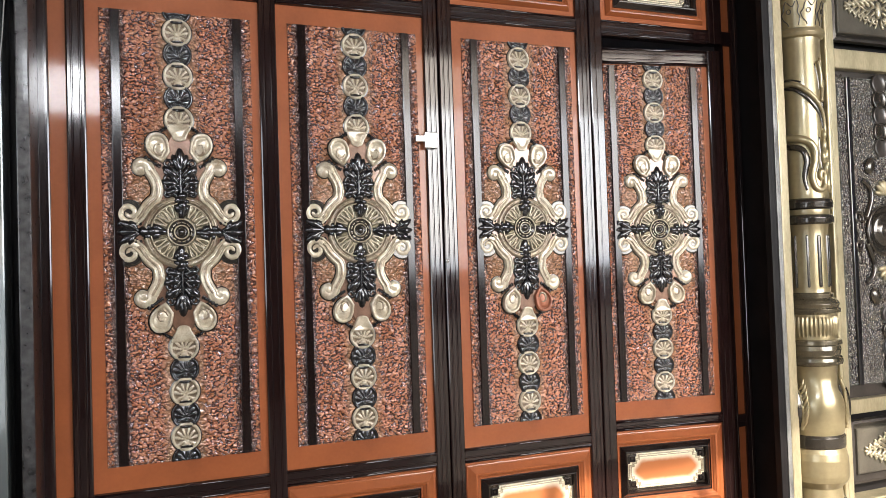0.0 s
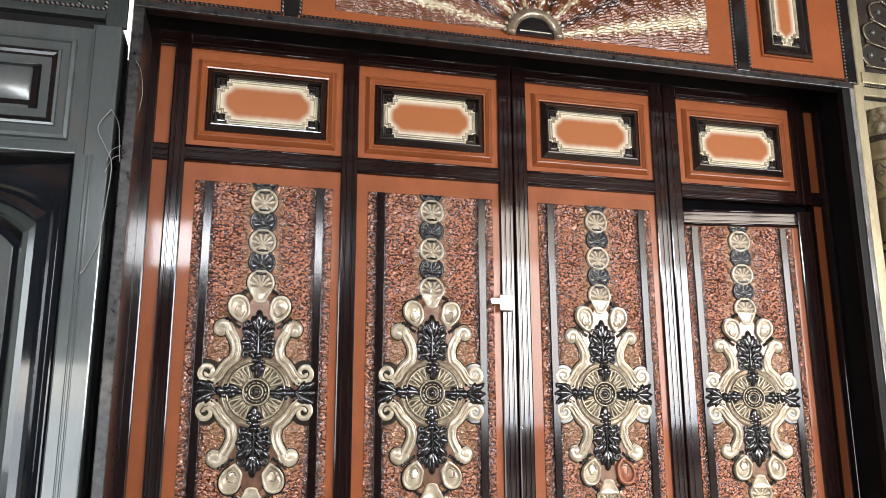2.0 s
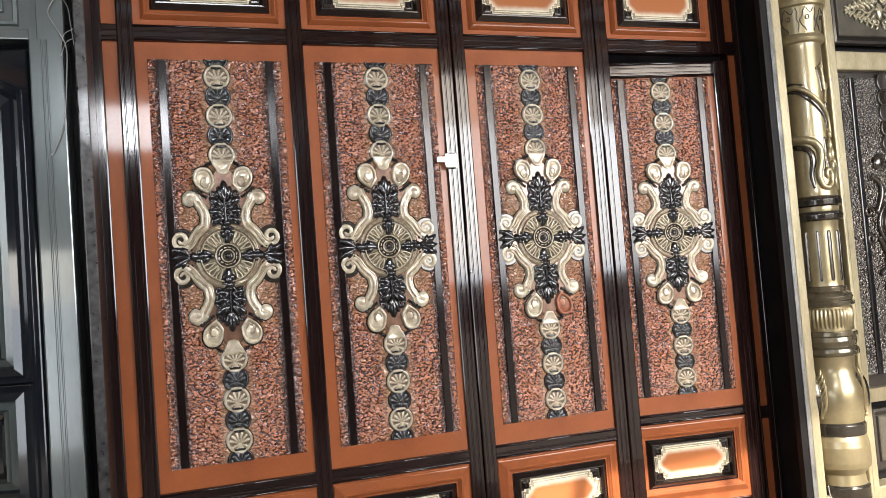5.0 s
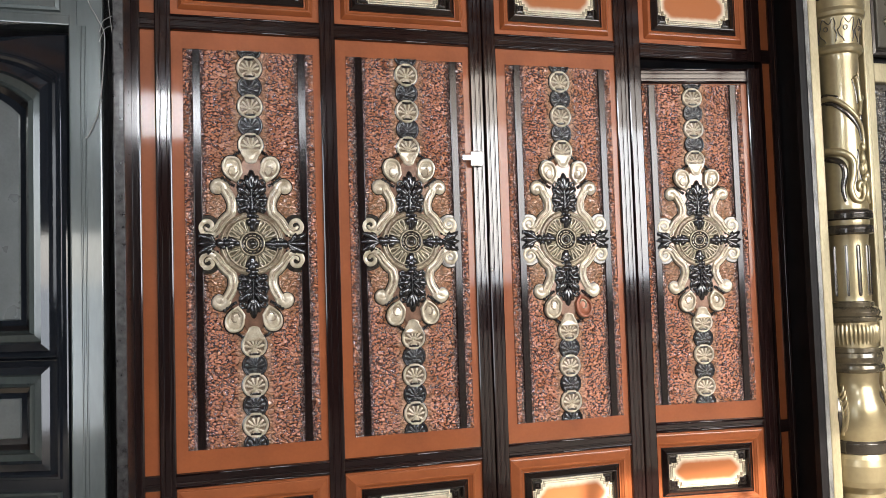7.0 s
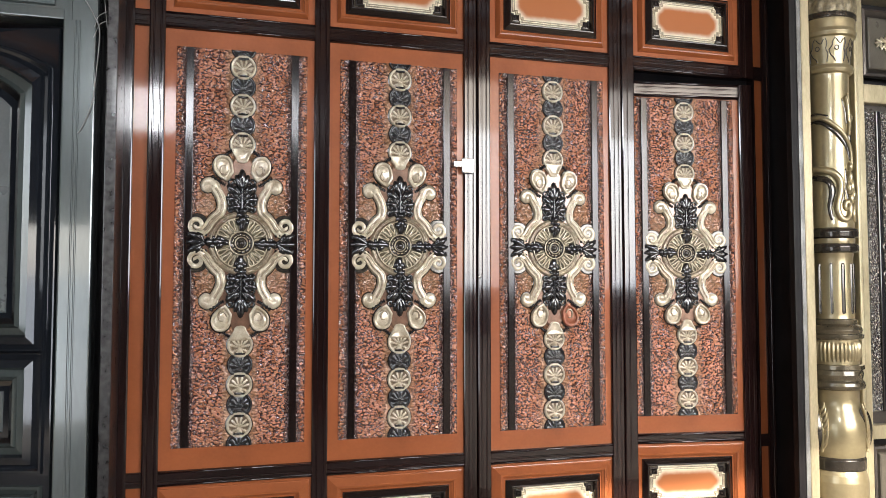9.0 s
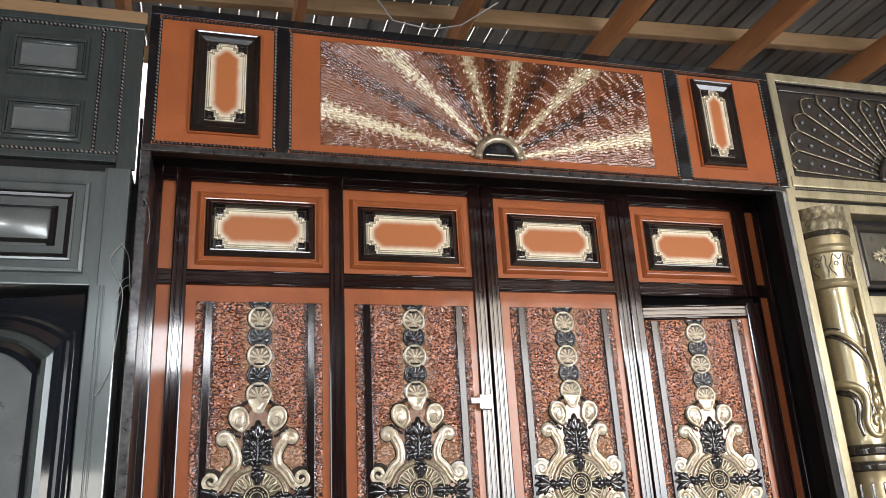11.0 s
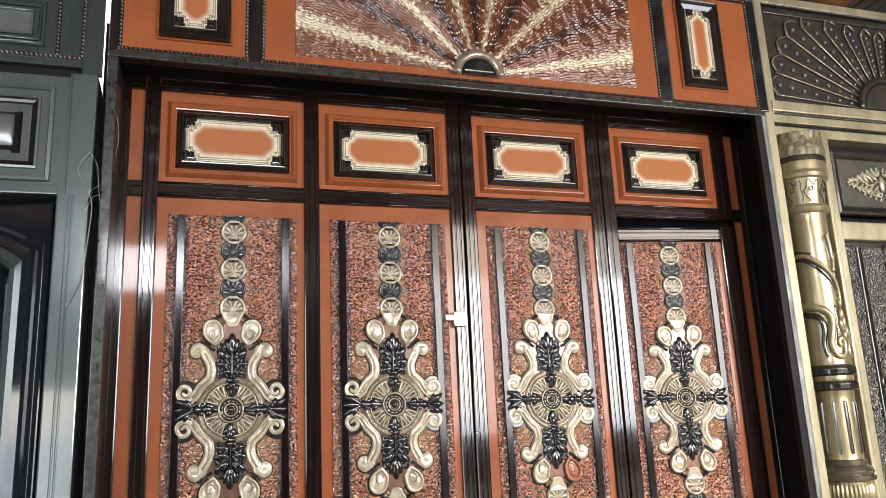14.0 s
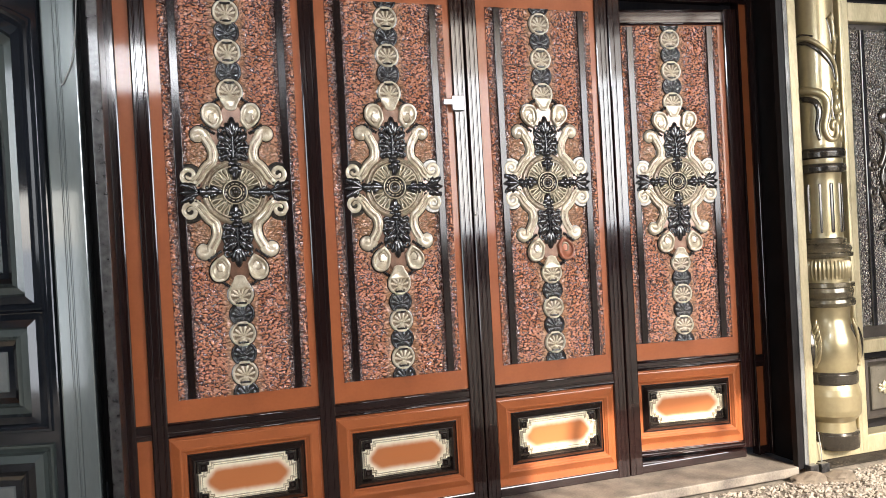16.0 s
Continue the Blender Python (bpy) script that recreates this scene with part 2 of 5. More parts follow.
def sprayed_backing(name):
    """Tan ornament backing misted black behind the leaf sprays."""
    m = material(name, (0.25, 0.135, 0.085), 0.24, 0.25, 0.2, 18, 0.05, 100, coat=0.6)
    nt = m.node_tree
    b = nt.nodes["Principled BSDF"]
    tan = b.inputs["Base Color"].links[0].from_socket
    tc = nt.nodes.new("ShaderNodeTexCoord")
    sep = nt.nodes.new("ShaderNodeSeparateXYZ")
    nt.links.new(tc.outputs["Object"], sep.inputs[0])
    ax = calc(nt, "ABSOLUTE", calc(nt, "SUBTRACT", sep.outputs[0], 0.309))
    az = calc(nt, "ABSOLUTE", calc(nt, "SUBTRACT", sep.outputs[2], 0.912))
    far = calc(nt, "SQRT", calc(nt, "ADD", calc(nt, "POWER", calc(nt, "DIVIDE", ax, 0.062), 2.0), calc(nt, "POWER", calc(nt, "DIVIDE", calc(nt, "SUBTRACT", az, 0.19), 0.09), 2.0)))
    nt.links.new(blend(nt, ramp_between(nt, far, 0.55, 1.15, 0.93, 0.0), tan, (0.012, 0.010, 0.010)), b.inputs["Base Color"])
    return m


M_TAN = sprayed_backing("tan_brown_spray")
# glossy black edge given patchy grey: its pale reflections are put into the colour
M_JAMBEDGE = material("grey_jamb_edge", (0.24, 0.235, 0.22), 0.42, 0.4, 0.4, 22, 0.4, 60, second=(0.06, 0.055, 0.05), coat=0.2, stretch=(1, 1, 0.3))
M_COPPER = material("bare_copper_primer", (0.36, 0.13, 0.07), 0.35, 0.2, 0.15, 20, 0.1, 100)
M_FAN = sunburst("sunburst_sheet")
M_ROPE = material("silvered_rope_moulding", (0.40, 0.36, 0.32), 0.25, 0.5, 0.3, 60, 0.3, 200, second=(0.12, 0.10, 0.08), coat=0.4)
M_ROPEDARK = material("dark_rope_moulding", (0.17, 0.09, 0.06), 0.25, 0.3, 0.4, 40, 0.3, 200, second=(0.03, 0.02, 0.016), coat=0.5)
M_GREY = material("dark_grey_green_paint", (0.066, 0.078, 0.073), 0.24, 0.3, 0.16, 6, 0.05, 50, coat=0.6, stretch=(1, 1, 0.2))
M_GREYJ = material("steel_grey_paint", (0.155, 0.175, 0.171), 0.22, 0.45, 0.12, 6, 0.05, 50, coat=0.7, stretch=(1, 1, 0.2))
M_GREYHI = material("silver_grey_paint", (0.20, 0.21, 0.205), 0.3, 0.4, 0.1, 8, 0.03, 60, coat=0.4)
M_NAVY = material("blue_black_enamel", (0.018, 0.021, 0.027), 0.1, 0.3, 0.2, 7, 0.04, 50, coat=0.8, stretch=(1, 1, 0.2))
M_GOLD = material("olive_gold_paint", (0.48, 0.41, 0.26), 0.36, 0.45, 0.2, 9, 0.1, 90, coat=0.2, second=(0.27, 0.225, 0.13), stretch=(1, 1, 0.3))
M_COLGOLD = material("column_gold_paint", (0.40, 0.33, 0.185), 0.32, 0.55, 0.1, 3, 0.05, 80, coat=0.35, second=(0.28, 0.22, 0.12))
M_COLDARK = material("dark_brass_glaze", (0.06, 0.05, 0.038), 0.2, 0.5, 0.2, 12, 0.05, 80, coat=0.6)
M_COLMID = material("brass_glaze", (0.17, 0.14, 0.085), 0.25, 0.5, 0.2, 12, 0.05, 80, coat=0.5, second=(0.06, 0.05, 0.035))
M_CAP = material("worn_capital_glaze", (0.27, 0.22, 0.13), 0.45, 0.3, 0.3, 45, 0.5, 120, second=(0.07, 0.055, 0.035))
M_OLIVE = material("olive_brown_panel", (0.12, 0.105, 0.08), 0.3, 0.35, 0.2, 9, 0.05, 80, coat=0.4)
M_RELIEF = material("pale_gold_relief", (0.52, 0.46, 0.32), 0.3, 0.5, 0.2, 40, 0.1, 120, coat=0.3, second=(0.2, 0.17, 0.11))
M_DBROWN = material("dark_brown_panel", (0.06, 0.05, 0.042), 0.3, 0.3, 0.2, 9, 0.05, 80, coat=0.4)
M_HAMDARK = hammered("hammered_pewter", (0.15, 0.13, 0.10), (0.03, 0.026, 0.022), 0.25, 0.6, 106.0, 0.006, 0.6)
M_WOOD = material("rough_timber", (0.40, 0.16, 0.045), 0.75, 0, 0.2, 3.5, 0.35, 30, second=(0.20, 0.085, 0.03), stretch=(1, 0.15, 1))
M_PALEWOOD = material("pale_timber", (0.32, 0.19, 0.09), 0.78, 0, 0.2, 4, 0.35, 30, second=(0.20, 0.12, 0.055), stretch=(0.15, 1, 1))
M_TIN = material("galvanised_roof_sheet", (0.22, 0.235, 0.24), 0.45, 0.3, 0.15, 2.5, 0.05, 30, second=(0.11, 0.10, 0.09), stretch=(1, 0.2, 1))
M_DUST = material("dusty_steel_sill", (0.24, 0.20, 0.155), 0.7, 0.1, 0.25, 8, 0.3, 60, second=(0.075, 0.06, 0.05))
M_GROUND = material("gravel_bed", (0.24, 0.20, 0.15), 0.95, 0, 0.3, 22, 1.0, 90, second=(0.10, 0.082, 0.064))
M_DIRT = material("trodden_earth", (0.15, 0.128, 0.10), 0.95, 0, 0.3, 5, 0.6, 40, second=(0.07, 0.058, 0.048))
M_WHITE = material("backdrop_white", (0.80, 0.79, 0.76), 0.9, 0, 0.05, 1.5, 0.2, 20)
M_PEBBLE = material("gravel_stone", (0.40, 0.34, 0.265), 0.85, 0, 0.3, 18, 0.3, 90, second=(0.16, 0.13, 0.11))
M_WALL = material("grey_plaster", (0.22, 0.21, 0.20), 0.9, 0, 0.2, 2, 0.3, 20)
M_WALLDARK = material("dark_boarding", (0.032, 0.028, 0.025), 0.85, 0, 0.25, 3, 0.3, 20)
M_WIRE = material("grey_wire", (0.32, 0.31, 0.29), 0.5, 0.3, 0.1, 30)
M_STEEL = material("bright_zinc_steel", (0.75, 0.75, 0.74), 0.25, 0.8, 0.1, 20, 0.05, 80)
M_STONE = material("rough_stone", (0.20, 0.155, 0.11), 0.9, 0, 0.25, 10, 0.8, 40)


# ---------------- mesh helpers ----------------
def part(name, bm, mat, parent=None, label="", smooth=False, at=None):
    me = bpy.data.meshes.new(name)
    bmesh.ops.recalc_face_normals(bm, faces=bm.faces)
    bm.to_mesh(me)
    bm.free()
    if smooth:
        me.polygons.foreach_set("use_smooth", [True] * len(me.polygons))
    me.materials.append(mat)
    ob = new(name, me)
    if parent is not None:
        ob.parent = parent
    if at is not None:
        ob.location = at
    if label:
        tagged(ob, label)
    return ob


def thing(name, label, category, at=(0, 0, 0), group="", kind=""):
    ob = new(name)
    ob.location = at
    ob.empty_display_size = 0.1
    return tagged(ob, label, category, group, kind)


def box(bm, x0, x1, y0, y1, z0, z1, bev=0.0):
    made = bmesh.ops.create_cube(bm, size=1.0)
    bmesh.ops.transform(bm, matrix=Matrix.Translation(((x0 + x1) / 2, (y0 + y1) / 2, (z0 + z1) / 2))
                        @ Matrix.Diagonal((x1 - x0, y1 - y0, z1 - z0, 1)), verts=made["verts"])
    if bev:
        edges = list({e for v in made["verts"] for e in v.link_edges})
        bmesh.ops.bevel(bm, geom=edges, offset=bev, segments=2, affect="EDGES", profile=0.6)
    return bm


def block(name, mat, parent, x0, x1, y0, y1, z0, z1, bev=0.004, label=""):
    return part(name, box(bmesh.new(), x0, x1, y0, y1, z0, z1, bev), mat, parent, label)


def upright(name, mat, parent, x0, x1, z0, z1, y0, y1, grooves=(), along="z", label=""):
    """A folded-steel bar with rounded edges and pressed grooves on its face, along z or x."""
    bm = bmesh.new()
    a0, a1 = (x0, x1) if along == "z" else (z0, z1)
    e = min(0.006, (a1 - a0) / 6)
    prof = [(a0, y1), (a0, y0 + e), (a0 + e * 0.3, y0 + e * 0.3), (a0 + e, y0)]
    for g in grooves:
        c = a0 + g * (a1 - a0)
        prof += [(c - 0.004, y0), (c - 0.0015, y0 + 0.0022), (c + 0.0015, y0 + 0.0022), (c + 0.004, y0)]
    prof += [(a1 - e, y0), (a1 - e * 0.3, y0 + e * 0.3), (a1, y0 + e), (a1, y1)]
    rows = []
    for end in ((z0, z1) if along == "z" else (x0, x1)):
        rows.append([bm.verts.new((a, y, end) if along == "z" else (end, y, a)) for a, y in prof])
    for i in range(len(prof)):
        k = (i + 1) % len(prof)
        bm.faces.new((rows[0][i], rows[0][k], rows[1][k], rows[1][i]))
    bm.faces.new(rows[0])
    bm.faces.new(list(reversed(rows[1])))
    return part(name, bm, mat, parent, label)


def rect(x0, x1, z0, z1):
    return [(x0, z0), (x1, z0), (x1, z1), (x0, z1)]


def arch(x0, x1, z0, z1, rise, n=36):
    """A doorway outline: straight sides and a low basket arch."""
    pts = [(x0, z0), (x1, z0)]
    for i in range(n + 1):
        u = i / n
        x = x1 + (x0 - x1) * u
        pts.append((x, z1 - rise * (abs(2 * u - 1) ** 2.6)))
    return pts


def loft(bm, outlines, cap=True, back=None):
    """outlines: [(points, y)], each with the same number of points; joined ring by ring."""
    rings = [[bm.verts.new((x, y, z)) for x, z in pts] for pts, y in outlines]
    n = len(rings[0])
    for a, b in zip(rings, rings[1:]):
        for i in range(n):
            k = (i + 1) % n
            bm.faces.new((a[i], a[k], b[k], b[i]))
    if cap:
        bm.faces.new(rings[-1])
    return bm


def sweep(bm, pts, radii, seg=8, flat=1.0, up=Vector((0, -1, 0)), closed=False):
    """A tube along points; flat squeezes it towards the sheet it lies on."""
    P = [Vector(p) for p in pts]
    rings = []
    n = len(P)
    for i, p in enumerate(P):
        t = (P[(i + 1) % n] - P[i - 1]) if closed else (P[min(i + 1, n - 1)] - P[max(i - 1, 0)])
        t.normalize()
        s = t.cross(up)
        if s.length < 1e-6:
            s = Vector((1, 0, 0))
        s.normalize()
        u = s.cross(t)
        r = radii[i] if hasattr(radii, "__len__") else radii
        rings.append([bm.verts.new(p + s * (r * math.cos(a)) + u * (r * flat * math.sin(a)))
                      for a in (2 * math.pi * j / seg for j in range(seg))])
    for a, b in zip(rings, rings[1:] + ([rings[0]] if closed else [])):
        for j in range(seg):
            k = (j + 1) % seg
            bm.faces.new((a[j], a[k], b[k], b[j]))
    if not closed:
        bm.faces.new(rings[0])
        bm.faces.new(list(reversed(rings[-1])))
    return bm


def lathe(bm, prof, cx, cy, seg=32, axis="z", cz=0.0):
    """prof: (radius, height) pairs turned about an upright axis, or about y for round plaques."""
    rings = []
    for r, h in prof:
        ring = []
        for j in range(seg):
            a = 2 * math.pi * j / seg
            if axis == "z":
                ring.append(bm.verts.new((cx + r * math.cos(a), cy + r * math.sin(a), h)))
            else:
                ring.append(bm.verts.new((cx + r * math.cos(a), cy + h, cz + r * math.sin(a))))
        rings.append(ring)
    for a, b in zip(rings, rings[1:]):
        for j in range(seg):
            k = (j + 1) % seg
            bm.faces.new((a[j], a[k], b[k], b[j]))
    bm.faces.new(rings[0])
    bm.faces.new(rings[-1])
    return bm


def radial(bm, radii, height, seg, cx=0.0, cy=0.0, cz=0.0):
    """A round plaque in relief: rings of vertices whose height off the sheet follows height(radius, angle)."""
    rings = [[bm.verts.new((cx + r * math.sin(a), cy - height(r, a), cz + r * math.cos(a))) for a in (2 * math.pi * j / seg for j in range(seg))] for r in radii]
    for p, q in zip(rings, rings[1:]):
        for j in range(seg):
            k = (j + 1) % seg
            bm.faces.new((p[j], p[k], q[k], q[j]))
    bm.faces.new(rings[-1])
    return bm


def beads(bm, pts, r, n):
    """A string of beads as one turned strand along points."""
    P = [Vector(p) for p in pts]
    m = n * 6
    line, rad = [], []
    for i in range(m + 1):
        f = i / m * (len(P) - 1)
        k = min(int(f), len(P) - 2)
        line.append(P[k].lerp(P[k + 1], f - k))
        rad.append(r * (0.35 + 0.65 * abs(math.sin(math.pi * n * i / m))))
    return sweep(bm, line, rad, 8)


def blob(bm, c, size, turn=0.0, seg=10, rings=6):
    """A rounded leaf or bead on the sheet, turned in its plane."""
    made = bmesh.ops.create_uvsphere(bm, u_segments=seg, v_segments=rings, radius=1.0)
    bmesh.ops.transform(bm, matrix=Matrix.Translation(c) @ Matrix.Rotation(turn, 4, "Y")
                        @ Matrix.Diagonal((size[0], size[1], size[2], 1)), verts=made["verts"])
    return bm


def spiral(cx, cz, r0, r1, a0, turns, n=26, y=0.0):
    return [(cx + (r0 + (r1 - r0) * i / n) * math.cos(a0 + turns * 2 * math.pi * i / n), y,
             cz + (r0 + (r1 - r0) * i / n) * math.sin(a0 + turns * 2 * math.pi * i / n)) for i in range(n + 1)]


def smooth_path(ctrl, n=8):
    """Catmull-Rom through control points (x, z)."""
    P = [ctrl[0]] + list(ctrl) + [ctrl[-1]]
    out = []
    for i in range(1, len(P) - 2):
        for k in range(n):
            t = k / n
            p = []
            for d in range(len(P[0])):
                a, b, c, e = P[i - 1][d], P[i][d], P[i + 1][d], P[i + 2][d]
                p.append(0.5 * (2 * b + (c - a) * t + (2 * a - 5 * b + 4 * c - e) * t * t + (3 * b - a - 3 * c + e) * t ** 3))
            out.append(tuple(p))
    out.append(tuple(ctrl[-1]))
    return out


# ---------------- the setting ----------------
def ground_sheet():
    bm = bmesh.new()
    bmesh.ops.create_grid(bm, x_segments=2, y_segments=2, size=400)
    tagged(part("ground", bm, M_DIRT, at=(0, 0, -0.03)), "trodden brown earth ground of the yard", "ground", kind="structure")
    bm = bmesh.new()
    bmesh.ops.create_grid(bm, x_segments=90, y_segments=40, size=0.5)
    for v in bm.verts:
        v.co.x = 0.8 + v.co.x * 5.6
        v.co.y = -0.75 + v.co.y * 2.4
        v.co.z = 0.016 * (noise.noise(v.co * 3.0) + 0.5 * noise.noise(v.co * 9.0)) - 0.012
    tagged(part("gravel_bed", bm, M_GROUND, smooth=True), "loose pale gravel piled along the gate sills", "gravel", kind="stuff")


def gravel():
    rng = random.Random(5)
    verts, faces = [], []
    base = [(1, 0, 0), (-1, 0, 0), (0, 1, 0), (0, -1, 0), (0, 0, 1), (0, 0, -1)]
    tri = [(0, 2, 4), (2, 1, 4), (1, 3, 4), (3, 0, 4), (2, 0, 5), (1, 2, 5), (3, 1, 5), (0, 3, 5)]
    for _ in range(17000):
        x, y = rng.uniform(1.3, 3.9), rng.uniform(-1.5, -0.28)
        s = rng.uniform(0.004, 0.012)
        z = 0.016 * (noise.noise(Vector((x, y, 0)) * 3.0)) - 0.006
        m = Euler((rng.random() * 6, rng.random() * 6, rng.random() * 6)).to_matrix()
        o = len(verts)
        for b in base:
            v = m @ (Vector(b) * s * rng.uniform(0.6, 1.2))
            verts.append((x + v.x, y + v.y, z + v.z * 0.8))
        faces += [tuple(o + i for i in t) for t in tri]
    me = bpy.data.meshes.new("gravel")
    me.from_pydata(verts, [], faces)
    me.materials.append(M_PEBBLE)
    tagged(new("gravel", me), "loose pale gravel stones on the ground", "gravel", kind="stuff")


ROOF_Z = 3.74
EAVE_Y = -5.7
ROOF_BACK = 0.85


def roof():
    # ribbed sheets, ribs running from back to front; behind the last purlin the sheets gape at the ribs
    xs, zs = [], []
    x = -8.0
    while x < 10:
        for dx, dz in ((0, 0), (0.068, 0), (0.0772, 0.018), (0.0798, 0.018), (0.089, 0)):
            xs.append(x + dx)
            zs.append(dz)
        x += 0.1
    bm = bmesh.new()
    rows = []
    for y in (EAVE_Y, -1.5, 0.10, ROOF_BACK):
        rows.append([bm.verts.new((a, y, ROOF_Z + 0.235 + b)) for a, b in zip(xs, zs)])
    for k, (a, b) in enumerate(zip(rows, rows[1:])):
        for i in range(len(xs) - 1):
            if k == 2 and i % 5 == 2 and -0.4 < xs[i] < 2.5 and (i // 5) % 9 not in (3, 7):
                continue
            bm.faces.new((a[i], a[i + 1], b[i + 1], b[i]))
    ob = part("ceiling", bm, M_TIN)
    md = ob.modifiers.new("thickness", "SOLIDIFY")
    md.thickness, md.offset = 0.003, 1
    tagged(ob, "ribbed galvanised metal roof sheets over timber", "roof", kind="structure")
    for x in (-4.57, -3.73, -2.89, -2.05, -1.21, -0.37, 0.47, 1.31, 2.15, 2.99, 3.83, 4.67, 5.51):
        rb = block("rafter", M_WOOD, None, x - 0.025, x + 0.025, EAVE_Y, ROOF_BACK, ROOF_Z, ROOF_Z + 0.14, 0.006)
        tagged(rb, "rough orange-brown timber rafter under the roof", "beam", "roof timbers", "structure")
    for y in (-5.2, -4.5, -3.85, -3.2, -2.55, -1.9, -1.25, -0.50, 0.10, 0.68):
        # the purlins lie a little askew to the gates
        pb = block("purlin", M_PALEWOOD, None, -9, 9, -0.025, 0.025, ROOF_Z + 0.142, ROOF_Z + 0.232, 0.005)
        pb.matrix_world = Matrix.Translation((1.4, y, 0)) @ Matrix.Rotation(radians(-4.0), 4, "Z")
        tagged(pb, "pale sawn timber purlin carrying the roof sheets", "beam", "roof timbers", "structure")


def walls():
    tagged(block("wall_back", M_WALLDARK, None, -8, 10, 1.5, 1.65, -0.03, 3.42, 0), "dark boarded wall behind the gates", "wall", kind="structure")
    cuts = sorted({-8.2, 10.2, *(v for o in OPENINGS for v in o[:2])})
    for x0, x1 in zip(cuts, cuts[1:]):
        holes = [o for o in OPENINGS if o[0] <= x0 and o[1] >= x1]
        z = -0.03
        for o in holes + [(0, 0, 3.97, 3.97)]:
            if o[2] - z > 0.05:
                tagged(block("wall_front", M_WALLDARK, None, x0, x1, FRONT_Y, FRONT_Y + 0.12, z, o[2], 0), "dark boarded front wall of the shed", "wall", kind="structure")
            z = o[3]
    tagged(block("wall_side_left", M_WALLDARK, None, -8.2, -8, -5.38, 1.5, -0.03, 3.9, 0), "dark boarded side wall of the shed", "wall", kind="structure")
    tagged(block("wall_side_right", M_WALLDARK, None, 10, 10.2, -5.38, 1.5, -0.03, 3.9, 0), "dark boarded side wall of the shed", "wall", kind="structure")
    # sunlit white slab, added so that the sky in the roof gaps reads white
    tagged(block("sky_backdrop", M_WHITE, None, -25, 30, 9, 9.3, -0.03, 14, 0), "tall white backdrop added behind to stand in for bright sky", "wall", kind="structure")
    tagged(block("wall_yard", M_WALL, None, -30, 40, -20.3, -20, -0.03, 1.6, 0), "low grey plastered yard wall", "wall", kind="structure")


# ---------------- panels of the main gate ----------------
def fret(bm, x0, x1, z0, z1, y, inset, w, s):
    """A stepped border bead with stair-cut corners."""
    a = [(0, 3 * s), (s, 3 * s), (s, 2 * s), (2 * s, 2 * s), (2 * s, s), (3 * s, s), (3 * s, 0)]
    pts = []
    for sx, sz, rev in ((1, 1, False), (-1, 1, True), (-1, -1, False), (1, -1, True)):
        seq = list(reversed(a)) if rev else a
        for dx, dz in seq:
            px = (x0 + inset + dx) if sx > 0 else (x1 - inset - dx)
            pz = (z0 + inset + dz) if sz > 0 else (z1 - inset - dz)
            pts.append((px, pz))
    n = len(pts)
    for i in range(n):
        (ax, az), (bx, bz) = pts[i], pts[(i + 1) % n]
        box(bm, min(ax, bx) - w, max(ax, bx) + w, y - 0.004, y + 0.002, min(az, bz) - w, max(az, bz) + w)
    return bm


PLATES = {}


